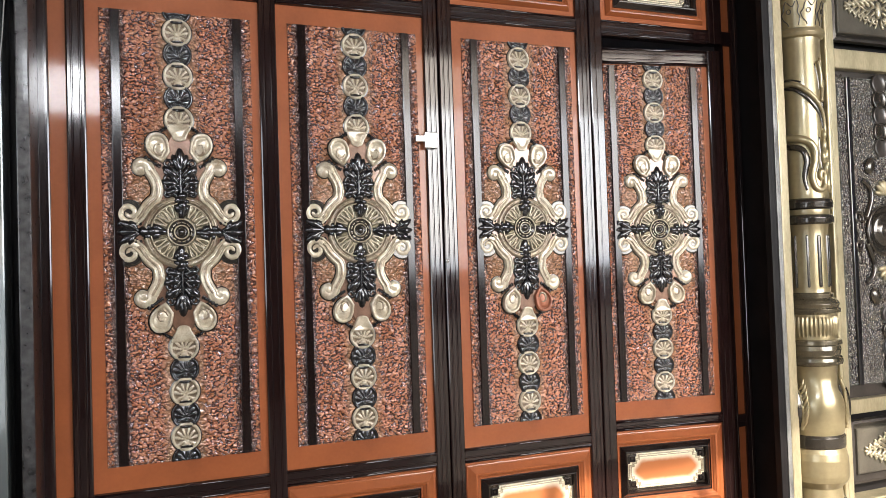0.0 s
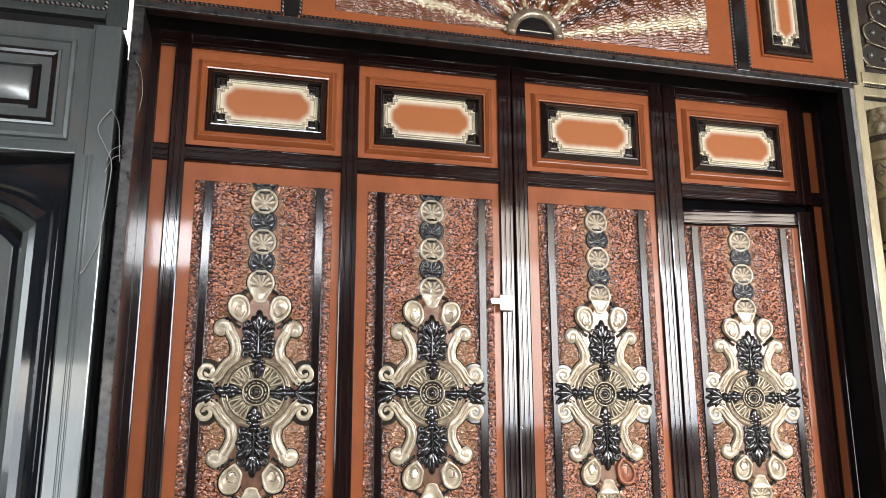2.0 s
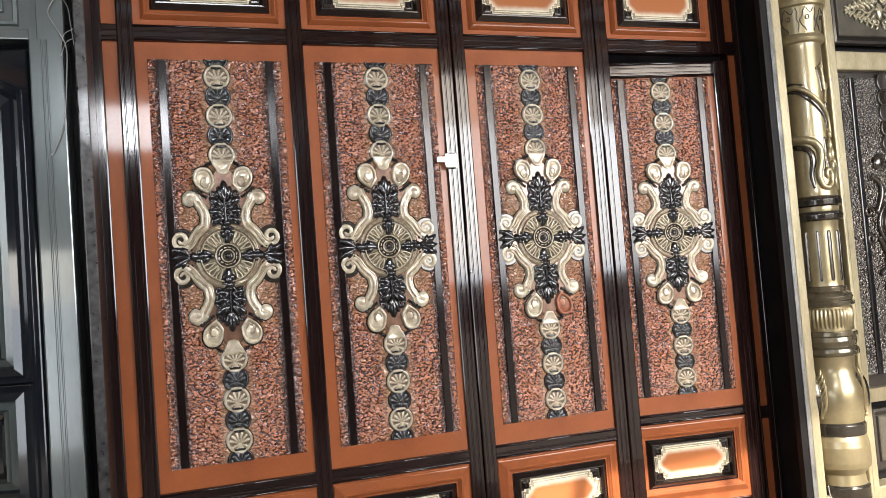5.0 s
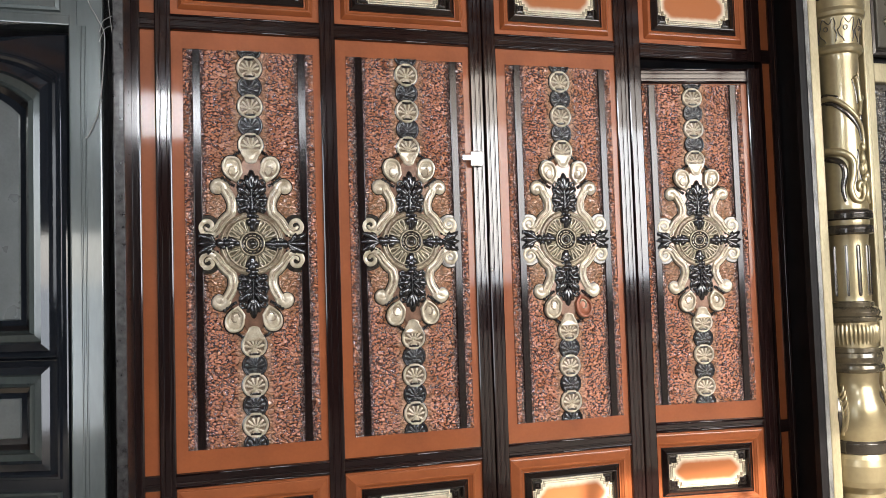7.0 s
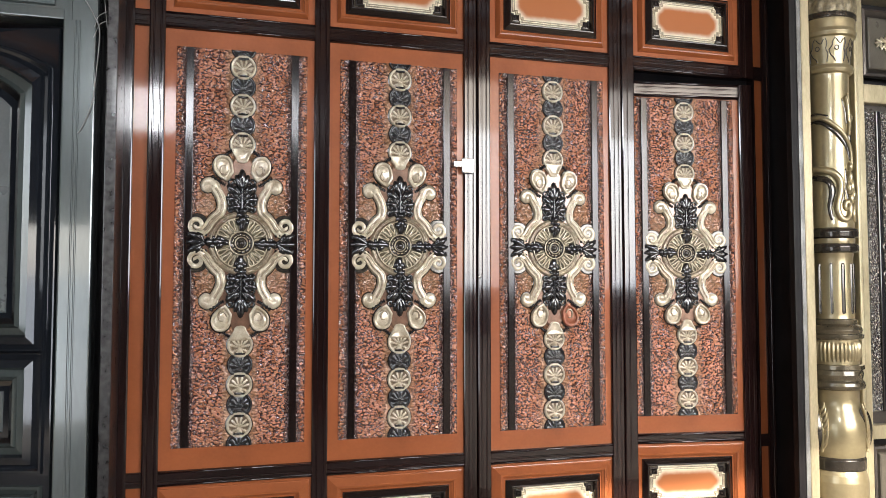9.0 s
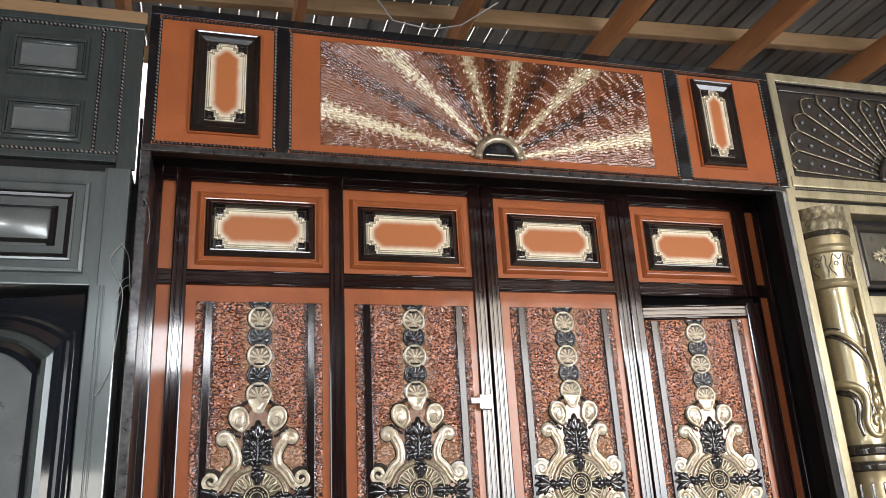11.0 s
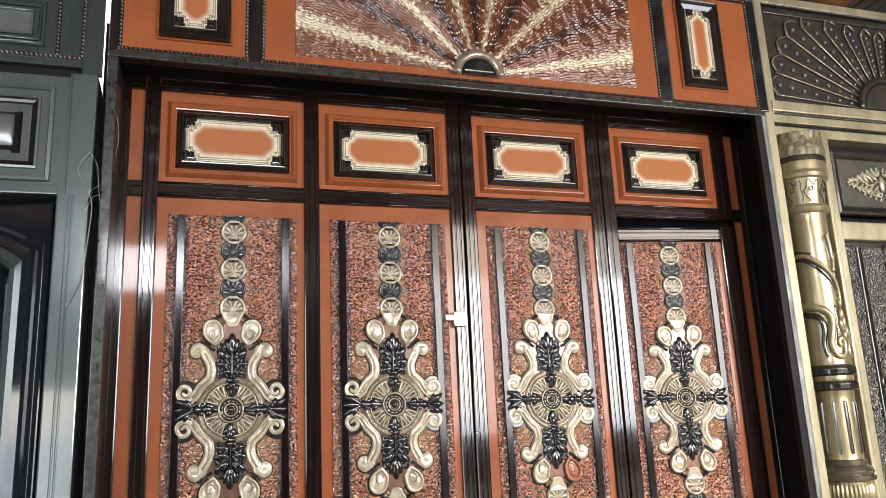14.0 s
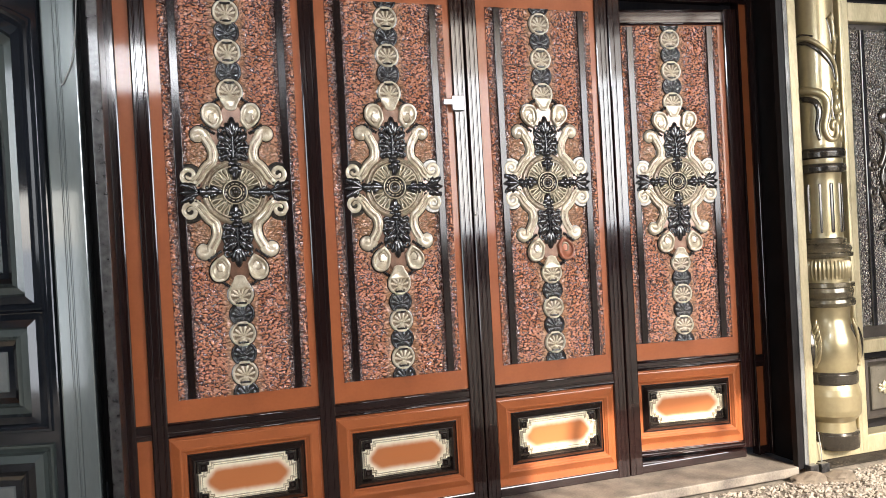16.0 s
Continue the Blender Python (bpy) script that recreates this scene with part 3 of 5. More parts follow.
def small_panel(name, parent, w, h, plate, at, label="", wide=False, deep=False):
    """A pressed sheet with a moulded frame, a dark bevel and an airbrushed plate with a stepped border."""
    px0, px1, pz0, pz1 = plate
    if plate not in PLATES:
        PLATES[plate] = airbrushed("airbrushed_orange_plate", (0.47, 0.160, 0.054), (0.88, 0.79, 0.60), plate)
    sheet = part(name, box(bmesh.new(), -0.004, w + 0.004, 0.012, 0.016, -0.004, h + 0.004), M_ORANGE, parent, label, at=at)
    o = lambda d: rect(px0 - d, px1 + d, pz0 - d, pz1 + d)
    if wide:
        part("moulding", loft(bmesh.new(), [(o(0.066), 0.012), (o(0.065), 0.001), (o(0.061), -0.002), (o(0.057), 0.001), (o(0.055), 0.010)], cap=False), M_ORANGE, sheet)
        prof = [(0.056, 0.0116), (0.054, -0.006), (0.046, -0.014), (0.04, -0.012), (0.032, -0.004), (0.026, -0.003), (0.008, 0.004), (0.0, 0.008)]
    else:
        foot = [(o(0.101), 0.012), (o(0.099), 0.007), (o(0.095), 0.006), (o(0.066), -0.013)] if deep else [(o(0.076), 0.012), (o(0.074), 0.006), (o(0.062), -0.011)]
        part("moulding", loft(bmesh.new(), foot + [ (o(0.0575), -0.012), (o(0.055), -0.008), (o(0.049), -0.004), (o(0.045), 0.002),
                                           (o(0.039), 0.003), (o(0.036), 0.011)], cap=False), M_ORANGE, sheet)
        prof = [(0.0395, 0.0116), (0.0375, -0.002), (0.0345, -0.004), (0.0335, -0.002), (0.016, -0.019), (0.0115, -0.0195), (0.0085, -0.017), (0.0035, -0.006), (0.001, 0.006), (0.0, 0.008)]
    part("dark_bevel", loft(bmesh.new(), [(o(d), y) for d, y in prof], cap=False), M_BEVEL, sheet, "glossy black-brown bevelled frame")
    part("plate", loft(bmesh.new(), [(o(0.001), 0.010), (o(0.0), 0.003), (o(-0.004), 0.001)]), PLATES[plate], sheet, "orange plate airbrushed cream at the border")
    bm = fret(bmesh.new(), px0, px1, pz0, pz1, 0.0, 0.006, 0.0022, 0.0155)
    fret(bm, px0, px1, pz0, pz1, 0.0, 0.0145, 0.0016, 0.0145)
    part("stepped_border", bm, M_CREAM, sheet, "cream stepped border lines")
    for cx in (px0 + 0.021, px1 - 0.021):
        for cz in (pz0 + 0.021, pz1 - 0.021):
            sx, sz = math.copysign(1, (px0 + px1) / 2 - cx), math.copysign(1, (pz0 + pz1) / 2 - cz)
            bm = bmesh.new()
            for ex, ez in ((44, 12), (28, 28), (12, 44)):
                xa, xb, za, zb = sorted((cx - sx * 0.021, cx - sx * 0.021 + sx * ex * 0.001)) + sorted((cz - sz * 0.021, cz - sz * 0.021 + sz * ez * 0.001))
                box(bm, xa, xb, 0.0006 - ex * 0.00002, 0.003, za, zb)
            part("stepped_corner", bm, M_COLDARK, sheet, "dark brown stepped corner")
            bm = bmesh.new()
            o2 = lambda d: rect(cx - d, cx + d, cz - d, cz + d)
            loft(bm, [(o2(0.0165), 0.002), (o2(0.0155), -0.004), (o2(0.011), -0.0045), (o2(0.008), -0.001), (o2(0.006), -0.004)])
            part("corner_stud", bm, M_BEVEL, sheet)
    return sheet


DISC = {}


def disc(parent, x, z, dark, cut=0):
    if not dark:
        if "edge" not in DISC:
            DISC["edge"] = part("boss_edge", lathe(bmesh.new(), [(0.0555, 0.0), (0.0555, -0.002), (0.05, -0.003)], 0, 0, 28, "y"), M_BLACK, parent, "black rim", at=(x, 0.006, z))
        else:
            rim = DISC["edge"].copy()
            scene.collection.objects.link(rim)
            rim.parent, rim.location = parent, (x, 0.006, z)
    key = (dark, cut)
    if key not in DISC:
        bm = bmesh.new()

        def height(r, a):
            if r > 0.0405:
                return 0.0075 + 0.0045 * math.sin(math.pi * (r - 0.0405) / 0.0115) if r < 0.052 else 0.0
            x, z = r * math.sin(a), r * math.cos(a)
            h = 0.0055
            for deg, ln in ((-72, 0.030), (-43, 0.033), (-15, 0.034), (15, 0.034), (43, 0.033), (72, 0.030), (-118, 0.026), (118, 0.026), (-152, 0.02), (152, 0.02)):
                t = radians(deg)
                u = x * math.sin(t) + (z + 0.012) * math.cos(t)
                w = x * math.cos(t) - (z + 0.012) * math.sin(t)
                if 0 < u < ln + 0.012:
                    h = max(h, 0.0055 + 0.006 * max(0.0, 1 - (w / (0.0022 + 0.09 * u)) ** 2) * math.sin(math.pi * min(1, u / (ln + 0.012))) ** 0.5)
            d2 = (x / 0.011) ** 2 + ((z + 0.024) / 0.009) ** 2
            return max(h, 0.006 + 0.008 * math.sqrt(max(0.0, 1 - d2)))
        radial(bm, [0.052, 0.0515, 0.050, 0.0485, 0.047, 0.045, 0.043, 0.041, 0.039, 0.036, 0.033, 0.030, 0.027, 0.024, 0.021, 0.018, 0.015, 0.012, 0.008, 0.004], height, 56)
        if cut:
            geom = bm.verts[:] + bm.edges[:] + bm.faces[:]
            bmesh.ops.bisect_plane(bm, geom=geom, plane_co=(0, 0, -0.010 if cut > 0 else -0.003), plane_no=(0, 0, cut), clear_outer=True)
        ob = part("round_boss", bm, M_BLACK if dark else M_CREAM, parent, "black floral boss" if dark else "cream floral boss", smooth=True, at=(x, 0.0065 if dark else 0.006, z))
        ob.data.materials.append(M_HOLLOW)
        for poly in ob.data.polygons:
            c = poly.center
            if not dark and math.hypot(c.x, c.z) < 0.040 and -c.y < 0.0072:
                poly.material_index = 1
        DISC[key] = ob
        return ob
    ob = DISC[key].copy()
    scene.collection.objects.link(ob)
    ob.parent, ob.location = parent, (x, 0.0065 if dark else 0.006, z)
    return ob


PANEL_W, PANEL_H = 0.604, 1.791


def medallion(sheet, cx, cz):
    """The pressed ornament in the middle of a tall panel."""
    Y = 0.004
    mir = lambda pts, sx, sz: [(cx + sx * x, Y, cz + sz * z) for x, z in pts]
    # backing plate, hourglass above and below the rosette
    half = smooth_path([(0.0, 0.385), (0.018, 0.372), (0.042, 0.335), (0.058, 0.30), (0.086, 0.262), (0.096, 0.238), (0.078, 0.2), (0.072, 0.16), (0.092, 0.12),
                        (0.132, 0.08), (0.158, 0.04), (0.16, 0.0)], 5)
    right = half + [(x, -z) for x, z in reversed(half[:-1])]
    left = [(-x, z) for x, z in reversed(right[1:-1])]
    out = [(cx + x, cz + z) for x, z in right + left]
    ins = [(cx + x * 0.95, cz + z * 0.975) for x, z in right + left]
    part("backing", loft(bmesh.new(), [(out, 0.008), (out, 0.002), (ins, -0.003)]), M_TAN, sheet, "brown sprayed backing of the ornament")
    for sz in (1, -1):
        for sx in (1, -1):
            bm = bmesh.new()
            # one band: volute beside the rosette, along the ring, up the waist, curled head
            low = [(x, z) for x, _, z in spiral(0.176, 0.072, 0.036, 0.007, -2.15, 1.35, 30)][::-1]
            rise = smooth_path([low[-1], (0.138, 0.060), (0.122, 0.086), (0.102, 0.108), (0.084, 0.126), (0.078, 0.160), (0.085, 0.190), (0.098, 0.214), (0.106, 0.228)], 6)
            head = [(x, z) for x, _, z in spiral(0.132, 0.232, 0.026, 0.010, 2.95, -0.85, 16)]
            band = low[:-1] + rise[:-1] + head
            n, nl, nr = len(band), len(low), len(low) + len(rise)
            wide = [0.006 + 0.007 * i / nl if i < nl else 0.013 + 0.0085 * min(1.0, (i - nl) / 14) if i < nr - 2 else max(0.011, 0.019 - 0.0005 * (i - nr)) for i in range(n)]
            sweep(bm, [(x, Y - 0.003, z) for x, _, z in mir(band, sx, sz)], wide, 12, 0.5)
            blob(bm, (cx + sx * 0.134, Y - 0.003, cz + sz * 0.230), (0.022, 0.010, 0.022), 0, 14, 8)
            for off in (-0.0135, 0.0135):
                rib = []
                for k in range(nl - 2, nr):
                    (xa, za), (xb, zb) = band[k - 1], band[k + 1]
                    ln = math.hypot(xb - xa, zb - za) or 1.0
                    rib.append((band[k][0] - off * (zb - za) / ln, band[k][1] + off * (xb - xa) / ln))
                sweep(bm, [(x, Y - 0.0105, z) for x, _, z in mir(rib, sx, sz)], 0.0046, 6, 1.0)
            part("scroll_arm", bm, M_CREAM, sheet, smooth=True)
            part("channel", sweep(bmesh.new(), [(x, Y - 0.0118, z) for x, _, z in mir(band[nl + 2:nr - 2], sx, sz)], 0.0058, 8, 0.5), M_RING, sheet, "brown glaze along the middle of the band", smooth=True)
            # wider dark backing: antiquing plus the shadow line round the band, put into colour
            edge = bmesh.new()
            sweep(edge, [(x, Y + 0.002, z) for x, _, z in mir(band, sx, sz)], [w + 0.0055 for w in wide], 10, 0.2)
            part("dark_edge", edge, M_COLDARK, sheet, "dark brass outline, antiquing and painted shade round the relief")
            part("dark_edge", lathe(bmesh.new(), [(0.049, 0.004), (0.049, -0.001), (0.044, -0.0025)], cx + sx * 0.176, Y, 28, "y", cz + sz * 0.072), M_COLDARK, sheet, "dark brass outline, antiquing and painted shade round the relief")
            bm = bmesh.new()
            shield = [(0.033, 0.292), (0.045, 0.272), (0.060, 0.252)] + smooth_path([(0.078, 0.262), (0.101, 0.281), (0.115, 0.306), (0.115, 0.334), (0.100, 0.357), (0.075, 0.363), (0.050, 0.352), (0.037, 0.326)], 4)
            def lobe(k, dx=0.0, dz=0.0):
                pts = [(cx + sx * (0.075 + dx + (x - 0.075) * k), cz + sz * (0.311 + dz + (z - 0.311) * k)) for x, z in shield]
                return pts if sx * sz > 0 else pts[::-1]
            loft(bm, [(lobe(1.0), 0.006), (lobe(0.995), -0.012), (lobe(0.97), -0.0165), (lobe(0.93), -0.018), (lobe(0.80), -0.018), (lobe(0.765), -0.0165), (lobe(0.70), -0.009), (lobe(0.66), -0.0085),
                      (lobe(0.56, 0.006, 0.004), -0.0105), (lobe(0.48, 0.008, 0.006), -0.0125), (lobe(0.2, 0.010, 0.008), -0.0135)])
            part("petal", bm, M_CREAM, sheet, smooth=True)
            groove = smooth_path([(0.054, 0.300), (0.064, 0.283), (0.080, 0.286), (0.086, 0.302), (0.080, 0.318), (0.066, 0.318)], 4)
            part("groove", sweep(bmesh.new(), [(x, Y - 0.0160, z) for x, _, z in mir(groove, sx, sz)], [0.0018 + 0.0042 * math.sin(math.pi * i / len(groove)) for i in range(len(groove))], 6, 0.7), M_RING, sheet, "brown glaze in the hollow of the petal", smooth=True)
            # same dark surround for the petal, its shade painted in with the antiquing
            edge = loft(bmesh.new(), [(lobe(1.13), 0.006), (lobe(1.12), 0.001), (lobe(1.06), -0.001)])
            part("dark_edge", edge, M_COLDARK, sheet, "dark brass outline, antiquing and painted shade round the relief")
            for strand in ([(0.034, 0.385), (0.052, 0.379), (0.068, 0.364)], [(0.066, 0.238), (0.088, 0.250), (0.122, 0.276)],
                           [(0.134, 0.036), (0.16, 0.027), (0.19, 0.027), (0.215, 0.034)]):
                part("bead_strand", beads(bmesh.new(), [(cx + sx * x, Y - 0.006, cz + sz * z) for x, z in strand], 0.0092, 6), M_BLACK, sheet, smooth=True)
        bm = bmesh.new()
        for a, r, l, w in ((0, 0.225, 0.034, 0.012), (28, 0.215, 0.028, 0.010), (-28, 0.215, 0.028, 0.010), (62, 0.195, 0.026, 0.011), (-62, 0.195, 0.026, 0.011),
                           (100, 0.175, 0.024, 0.011), (-100, 0.175, 0.024, 0.011), (135, 0.16, 0.022, 0.010), (-135, 0.16, 0.022, 0.010)):
            t = radians(a)
            lx, lz = 0.032 * math.sin(t) * (1.2 if abs(a) > 40 else 0.8), (r + 0.01 + 0.03 * math.cos(t))
            blob(bm, (cx + lx, Y - 0.008, cz + sz * lz), (w * 1.55, 0.011, l * 1.3), sz * t * 0.8, 10, 6)
        for k in range(5):
            zz = 0.14 + 0.026 * k
            blob(bm, (cx, Y - 0.004, cz + sz * zz), (0.030 - 0.003 * k, 0.006, 0.022), 0, 12, 6)
            for s2 in (-1, 1):
                blob(bm, (cx + s2 * (0.022 - 0.002 * k), Y - 0.010, cz + sz * zz), (0.0075, 0.008, 0.024), sz * s2 * 0.55, 10, 6)
        for s2 in (-1, 1):
            for zz in (0.138, 0.166, 0.194, 0.222, 0.25):
                sweep(bm, [(cx + s2 * (x - cx), y, cz + sz * (z - cz)) for x, y, z in spiral(cx + 0.043, cz + zz, 0.0185 - 0.03 * abs(zz - 0.18), 0.005, 3.6, -1.2, 14, Y - 0.010)], 0.0055, 6)
        sweep(bm, [(cx, Y - 0.012, cz + sz * (0.12 + 0.012 * i)) for i in range(12)], [0.008 - 0.0005 * i for i in range(12)], 6)
        part("leaf_spray", bm, M_BLACK, sheet, "glossy black acanthus spray", smooth=True)
    def dish(r, a):
        if r > 0.132:
            return -0.006
        if r > 0.106:
            return 0.006 + 0.011 * math.sin(math.pi * (r - 0.106) / 0.027) ** 0.7 - (0.004 if 0.116 < r < 0.119 else 0)
        petal = abs(math.sin(a * 12))
        return 0.003 + 0.009 * petal * math.sin(math.pi * (r - 0.05) / 0.058) ** 0.6 if r > 0.051 else 0.004
    lathe_ring = [0.1325, 0.132, 0.130, 0.127, 0.123, 0.119, 0.118, 0.117, 0.116, 0.113, 0.109, 0.106]
    part("rosette_ring", radial(bmesh.new(), lathe_ring, dish, 96, cx, Y, cz), M_RING, sheet, "brown glazed ring", smooth=True)
    part("rosette_dish", radial(bmesh.new(), [0.1065, 0.104, 0.1, 0.096, 0.09, 0.08, 0.07, 0.062, 0.055, 0.051, 0.045, 0.02], lambda r, a: dish(r, a) + 0.0045, 192, cx, Y, cz),
         M_ANTIQUE, sheet, "dark glazed fluted dish", smooth=True)
    for q in range(4):
        for k in (-1, 0, 1):
            a = math.pi / 2 * q + math.pi / 4 + k * 0.33
            d, side = (math.sin(a), math.cos(a)), (math.cos(a), -math.sin(a))
            loop = [(0.056, 0.0022), (0.070, 0.0045), (0.086, 0.0085), (0.096, 0.0095), (0.1025, 0.005), (0.1035, 0.0)]
            pts = smooth_path(loop + [(u, -w) for u, w in reversed(loop[:-1])], 3)
            part("petal_loop", sweep(bmesh.new(), [(cx + u * d[0] + w * side[0], Y - 0.0135, cz + u * d[1] + w * side[1]) for u, w in pts], 0.0030, 6), M_CREAM, sheet, "raised cream petal outline", smooth=True)
    for rad, up, wid in ((0.0475, -0.0155, 0.0028), (0.0345, -0.012, 0.0018), (0.0245, -0.016, 0.0028), (0.1045, -0.0155, 0.0025)):
        part("rosette_bead", sweep(bmesh.new(), [(cx + rad * math.cos(t), Y + up, cz + rad * math.sin(t)) for t in (2 * math.pi * i / 48 for i in range(48))], wid, 6, closed=True), M_CREAM, sheet, "thin cream ring", smooth=True)
    def leaf(u0, ang, length, width):
        """One lobed leaf that starts at u0 and points along ang in the sheet's plane."""
        d, side = Vector((math.sin(ang), 0, math.cos(ang))), Vector((math.cos(ang), 0, -math.sin(ang)))
        n = 14
        line = [Vector((cx + u0[0], Y - 0.009, cz + u0[1])) + d * (length * i / n) + side * (0.004 * math.sin(3 * i / n)) for i in range(n + 1)]
        return sweep(bmesh.new(), line, [0.002 + width * math.sin(math.pi * (i + 0.6) / (n + 1)) ** 0.8 * (0.85 + 0.15 * math.cos(9 * i / n)) for i in range(n + 1)], 10, 0.75)
    for q in range(4):
        a = math.pi / 2 * q
        u, v = math.sin(a), math.cos(a)
        for turn, ln, wd, off in ((0, 0.080, 0.021, 0.048), (0.40, 0.058, 0.015, 0.054), (-0.40, 0.058, 0.015, 0.054), (0, 0.05, 0.02, 0.102), (0.7, 0.04, 0.013, 0.096), (-0.7, 0.04, 0.013, 0.096)):
            part("cross_leaf", leaf((u * off, v * off), a + turn, ln, wd), M_BLACK, sheet, "glossy black leaf", smooth=True)
        if q % 2:
            for turn, ln, wd, off in ((0, 0.075, 0.014, 0.145), (0.5, 0.085, 0.014, 0.14), (-0.5, 0.085, 0.014, 0.14), (1.0, 0.05, 0.011, 0.15), (-1.0, 0.05, 0.011, 0.15)):
                part("bow_leaf", leaf((u * off, v * off), a + turn, ln, wd), M_BLACK, sheet, "glossy black leaf", smooth=True)
    bm = bmesh.new()
    lathe(bm, [(0.052, -0.002), (0.051, -0.013), (0.046, -0.015), (0.042, -0.010), (0.03, -0.009), (0.028, -0.015), (0.022, -0.016),
               (0.019, -0.010), (0.012, -0.010), (0.011, -0.018), (0.002, -0.020)], cx, Y, 32, "y", cz)
    for i in range(12):
        a = 2 * math.pi * i / 12
        blob(bm, (cx + 0.036 * math.sin(a), Y - 0.011, cz + 0.036 * math.cos(a)), (0.004, 0.005, 0.007), a, 6, 5)
    part("rosette_hub", bm, M_COLDARK, sheet, "dark brass rosette hub", smooth=True)


def tall_panel(parent, at):
    sheet = part("tall_panel", box(bmesh.new(), -0.004, PANEL_W + 0.004, 0.012, 0.016, -0.004, PANEL_H + 0.004), M_ORANGE, parent,
                 "orange sheet with a hammered copper field and a pressed ornament", at=at)
    x0, x1, z0, z1 = 0.044, 0.576, 0.084, 1.721
    part("hammered_field", loft(bmesh.new(), [(rect(x0, x1, z0, z1), 0.012), (rect(x0 + 0.002, x1 - 0.002, z0 + 0.002, z1 - 0.002), 0.006),
                                             (rect(x0 + 0.008, x1 - 0.008, z0 + 0.008, z1 - 0.008), 0.005)]), M_HAMMER, sheet, "hammered copper-painted field")
    for a in (0.082, 0.508):
        block("dark_strip", M_STRIP, sheet, a, a + 0.031, -0.003, 0.006, z0 + 0.004, z1 - 0.004, 0.0015)
    cx, cz = 0.309, 0.912
    for i, d in enumerate((0, 1, 0, 1, 0)):
        disc(sheet, cx, cz + 0.412 + 0.081 * i, bool(d))
        disc(sheet, cx, cz - 0.418 - 0.081 * i, bool(d))
    for sz, zc in ((1, cz + 0.412), (-1, cz - 0.418)):
        tail = [(cx + x, zc - sz * z) for x, z in smooth_path([(-0.046, 0.018), (-0.040, 0.036), (-0.028, 0.056), (-0.020, 0.074), (0.0, 0.080), (0.020, 0.074), (0.028, 0.056), (0.040, 0.036), (0.046, 0.018)], 4)]
        mid = (cx, zc - sz * 0.05)
        shr = lambda f: [(mid[0] + (x - mid[0]) * f, mid[1] + (z - mid[1]) * f) for x, z in tail]
        part("boss_tail", loft(bmesh.new(), [(tail, 0.006), (shr(0.98), -0.008), (shr(0.9), -0.0105), (shr(0.74), -0.0095), (shr(0.6), -0.0075), (shr(0.2), -0.007)]), M_CREAM, sheet, "cream pointed tail of the boss", smooth=True)
    disc(sheet, cx, cz + 0.412 + 0.405, True, 1)
    disc(sheet, cx, cz - 0.418 - 0.405, True, -1)
    medallion(sheet, cx, cz)
    return sheet


def rope(name, parent, pts, r=0.0055, pitch=0.0165, mat=None):
    """A twisted-rope moulding along a straight run: small slanted beads."""
    bm = bmesh.new()
    a, b = Vector(pts[0]), Vector(pts[1])
    n = max(2, int((b - a).length / pitch))
    horiz = abs(b.x - a.x) > abs(b.z - a.z)
    for i in range(n):
        p = a.lerp(b, (i + 0.5) / n)
        made = bmesh.ops.create_cube(bm, size=1.0)
        bmesh.ops.transform(bm, matrix=Matrix.Translation(p) @ Matrix.Rotation(0.6 if horiz else -0.6, 4, "Y")
                            @ Matrix.Diagonal((r * (1.7 if horiz else 1.1), r * 1.5, r * (1.1 if horiz else 1.7), 1)), verts=made["verts"])
    w = Vector((0, 0, r * 1.25)) if horiz else Vector((r * 1.25, 0, 0))
    lo, hi = a - w, b + w
    part("rope_bed", box(bmesh.new(), min(lo.x, hi.x), max(lo.x, hi.x), a.y + 0.0008, a.y + 0.004, min(lo.z, hi.z), max(lo.z, hi.z)), M_BLACK, parent)
    return part(name, bm, mat or M_ROPE, parent)


# column and row lines of the main gate
COLS = ((0.0, 0.604), (0.672, 1.276), (1.406, 2.010), (2.147, 2.751))
Z_LOW0, Z_LOW1, Z_TALL0, Z_TALL1, Z_UP0, Z_UP1 = 0.088, 0.494, 0.556, 2.347, 2.417, 2.823
UP_PLATE = (0.104, 0.502, 0.098, 0.286)
LOW_PLATE = (0.104, 0.496, 0.134, 0.296)
FRONT = -0.25


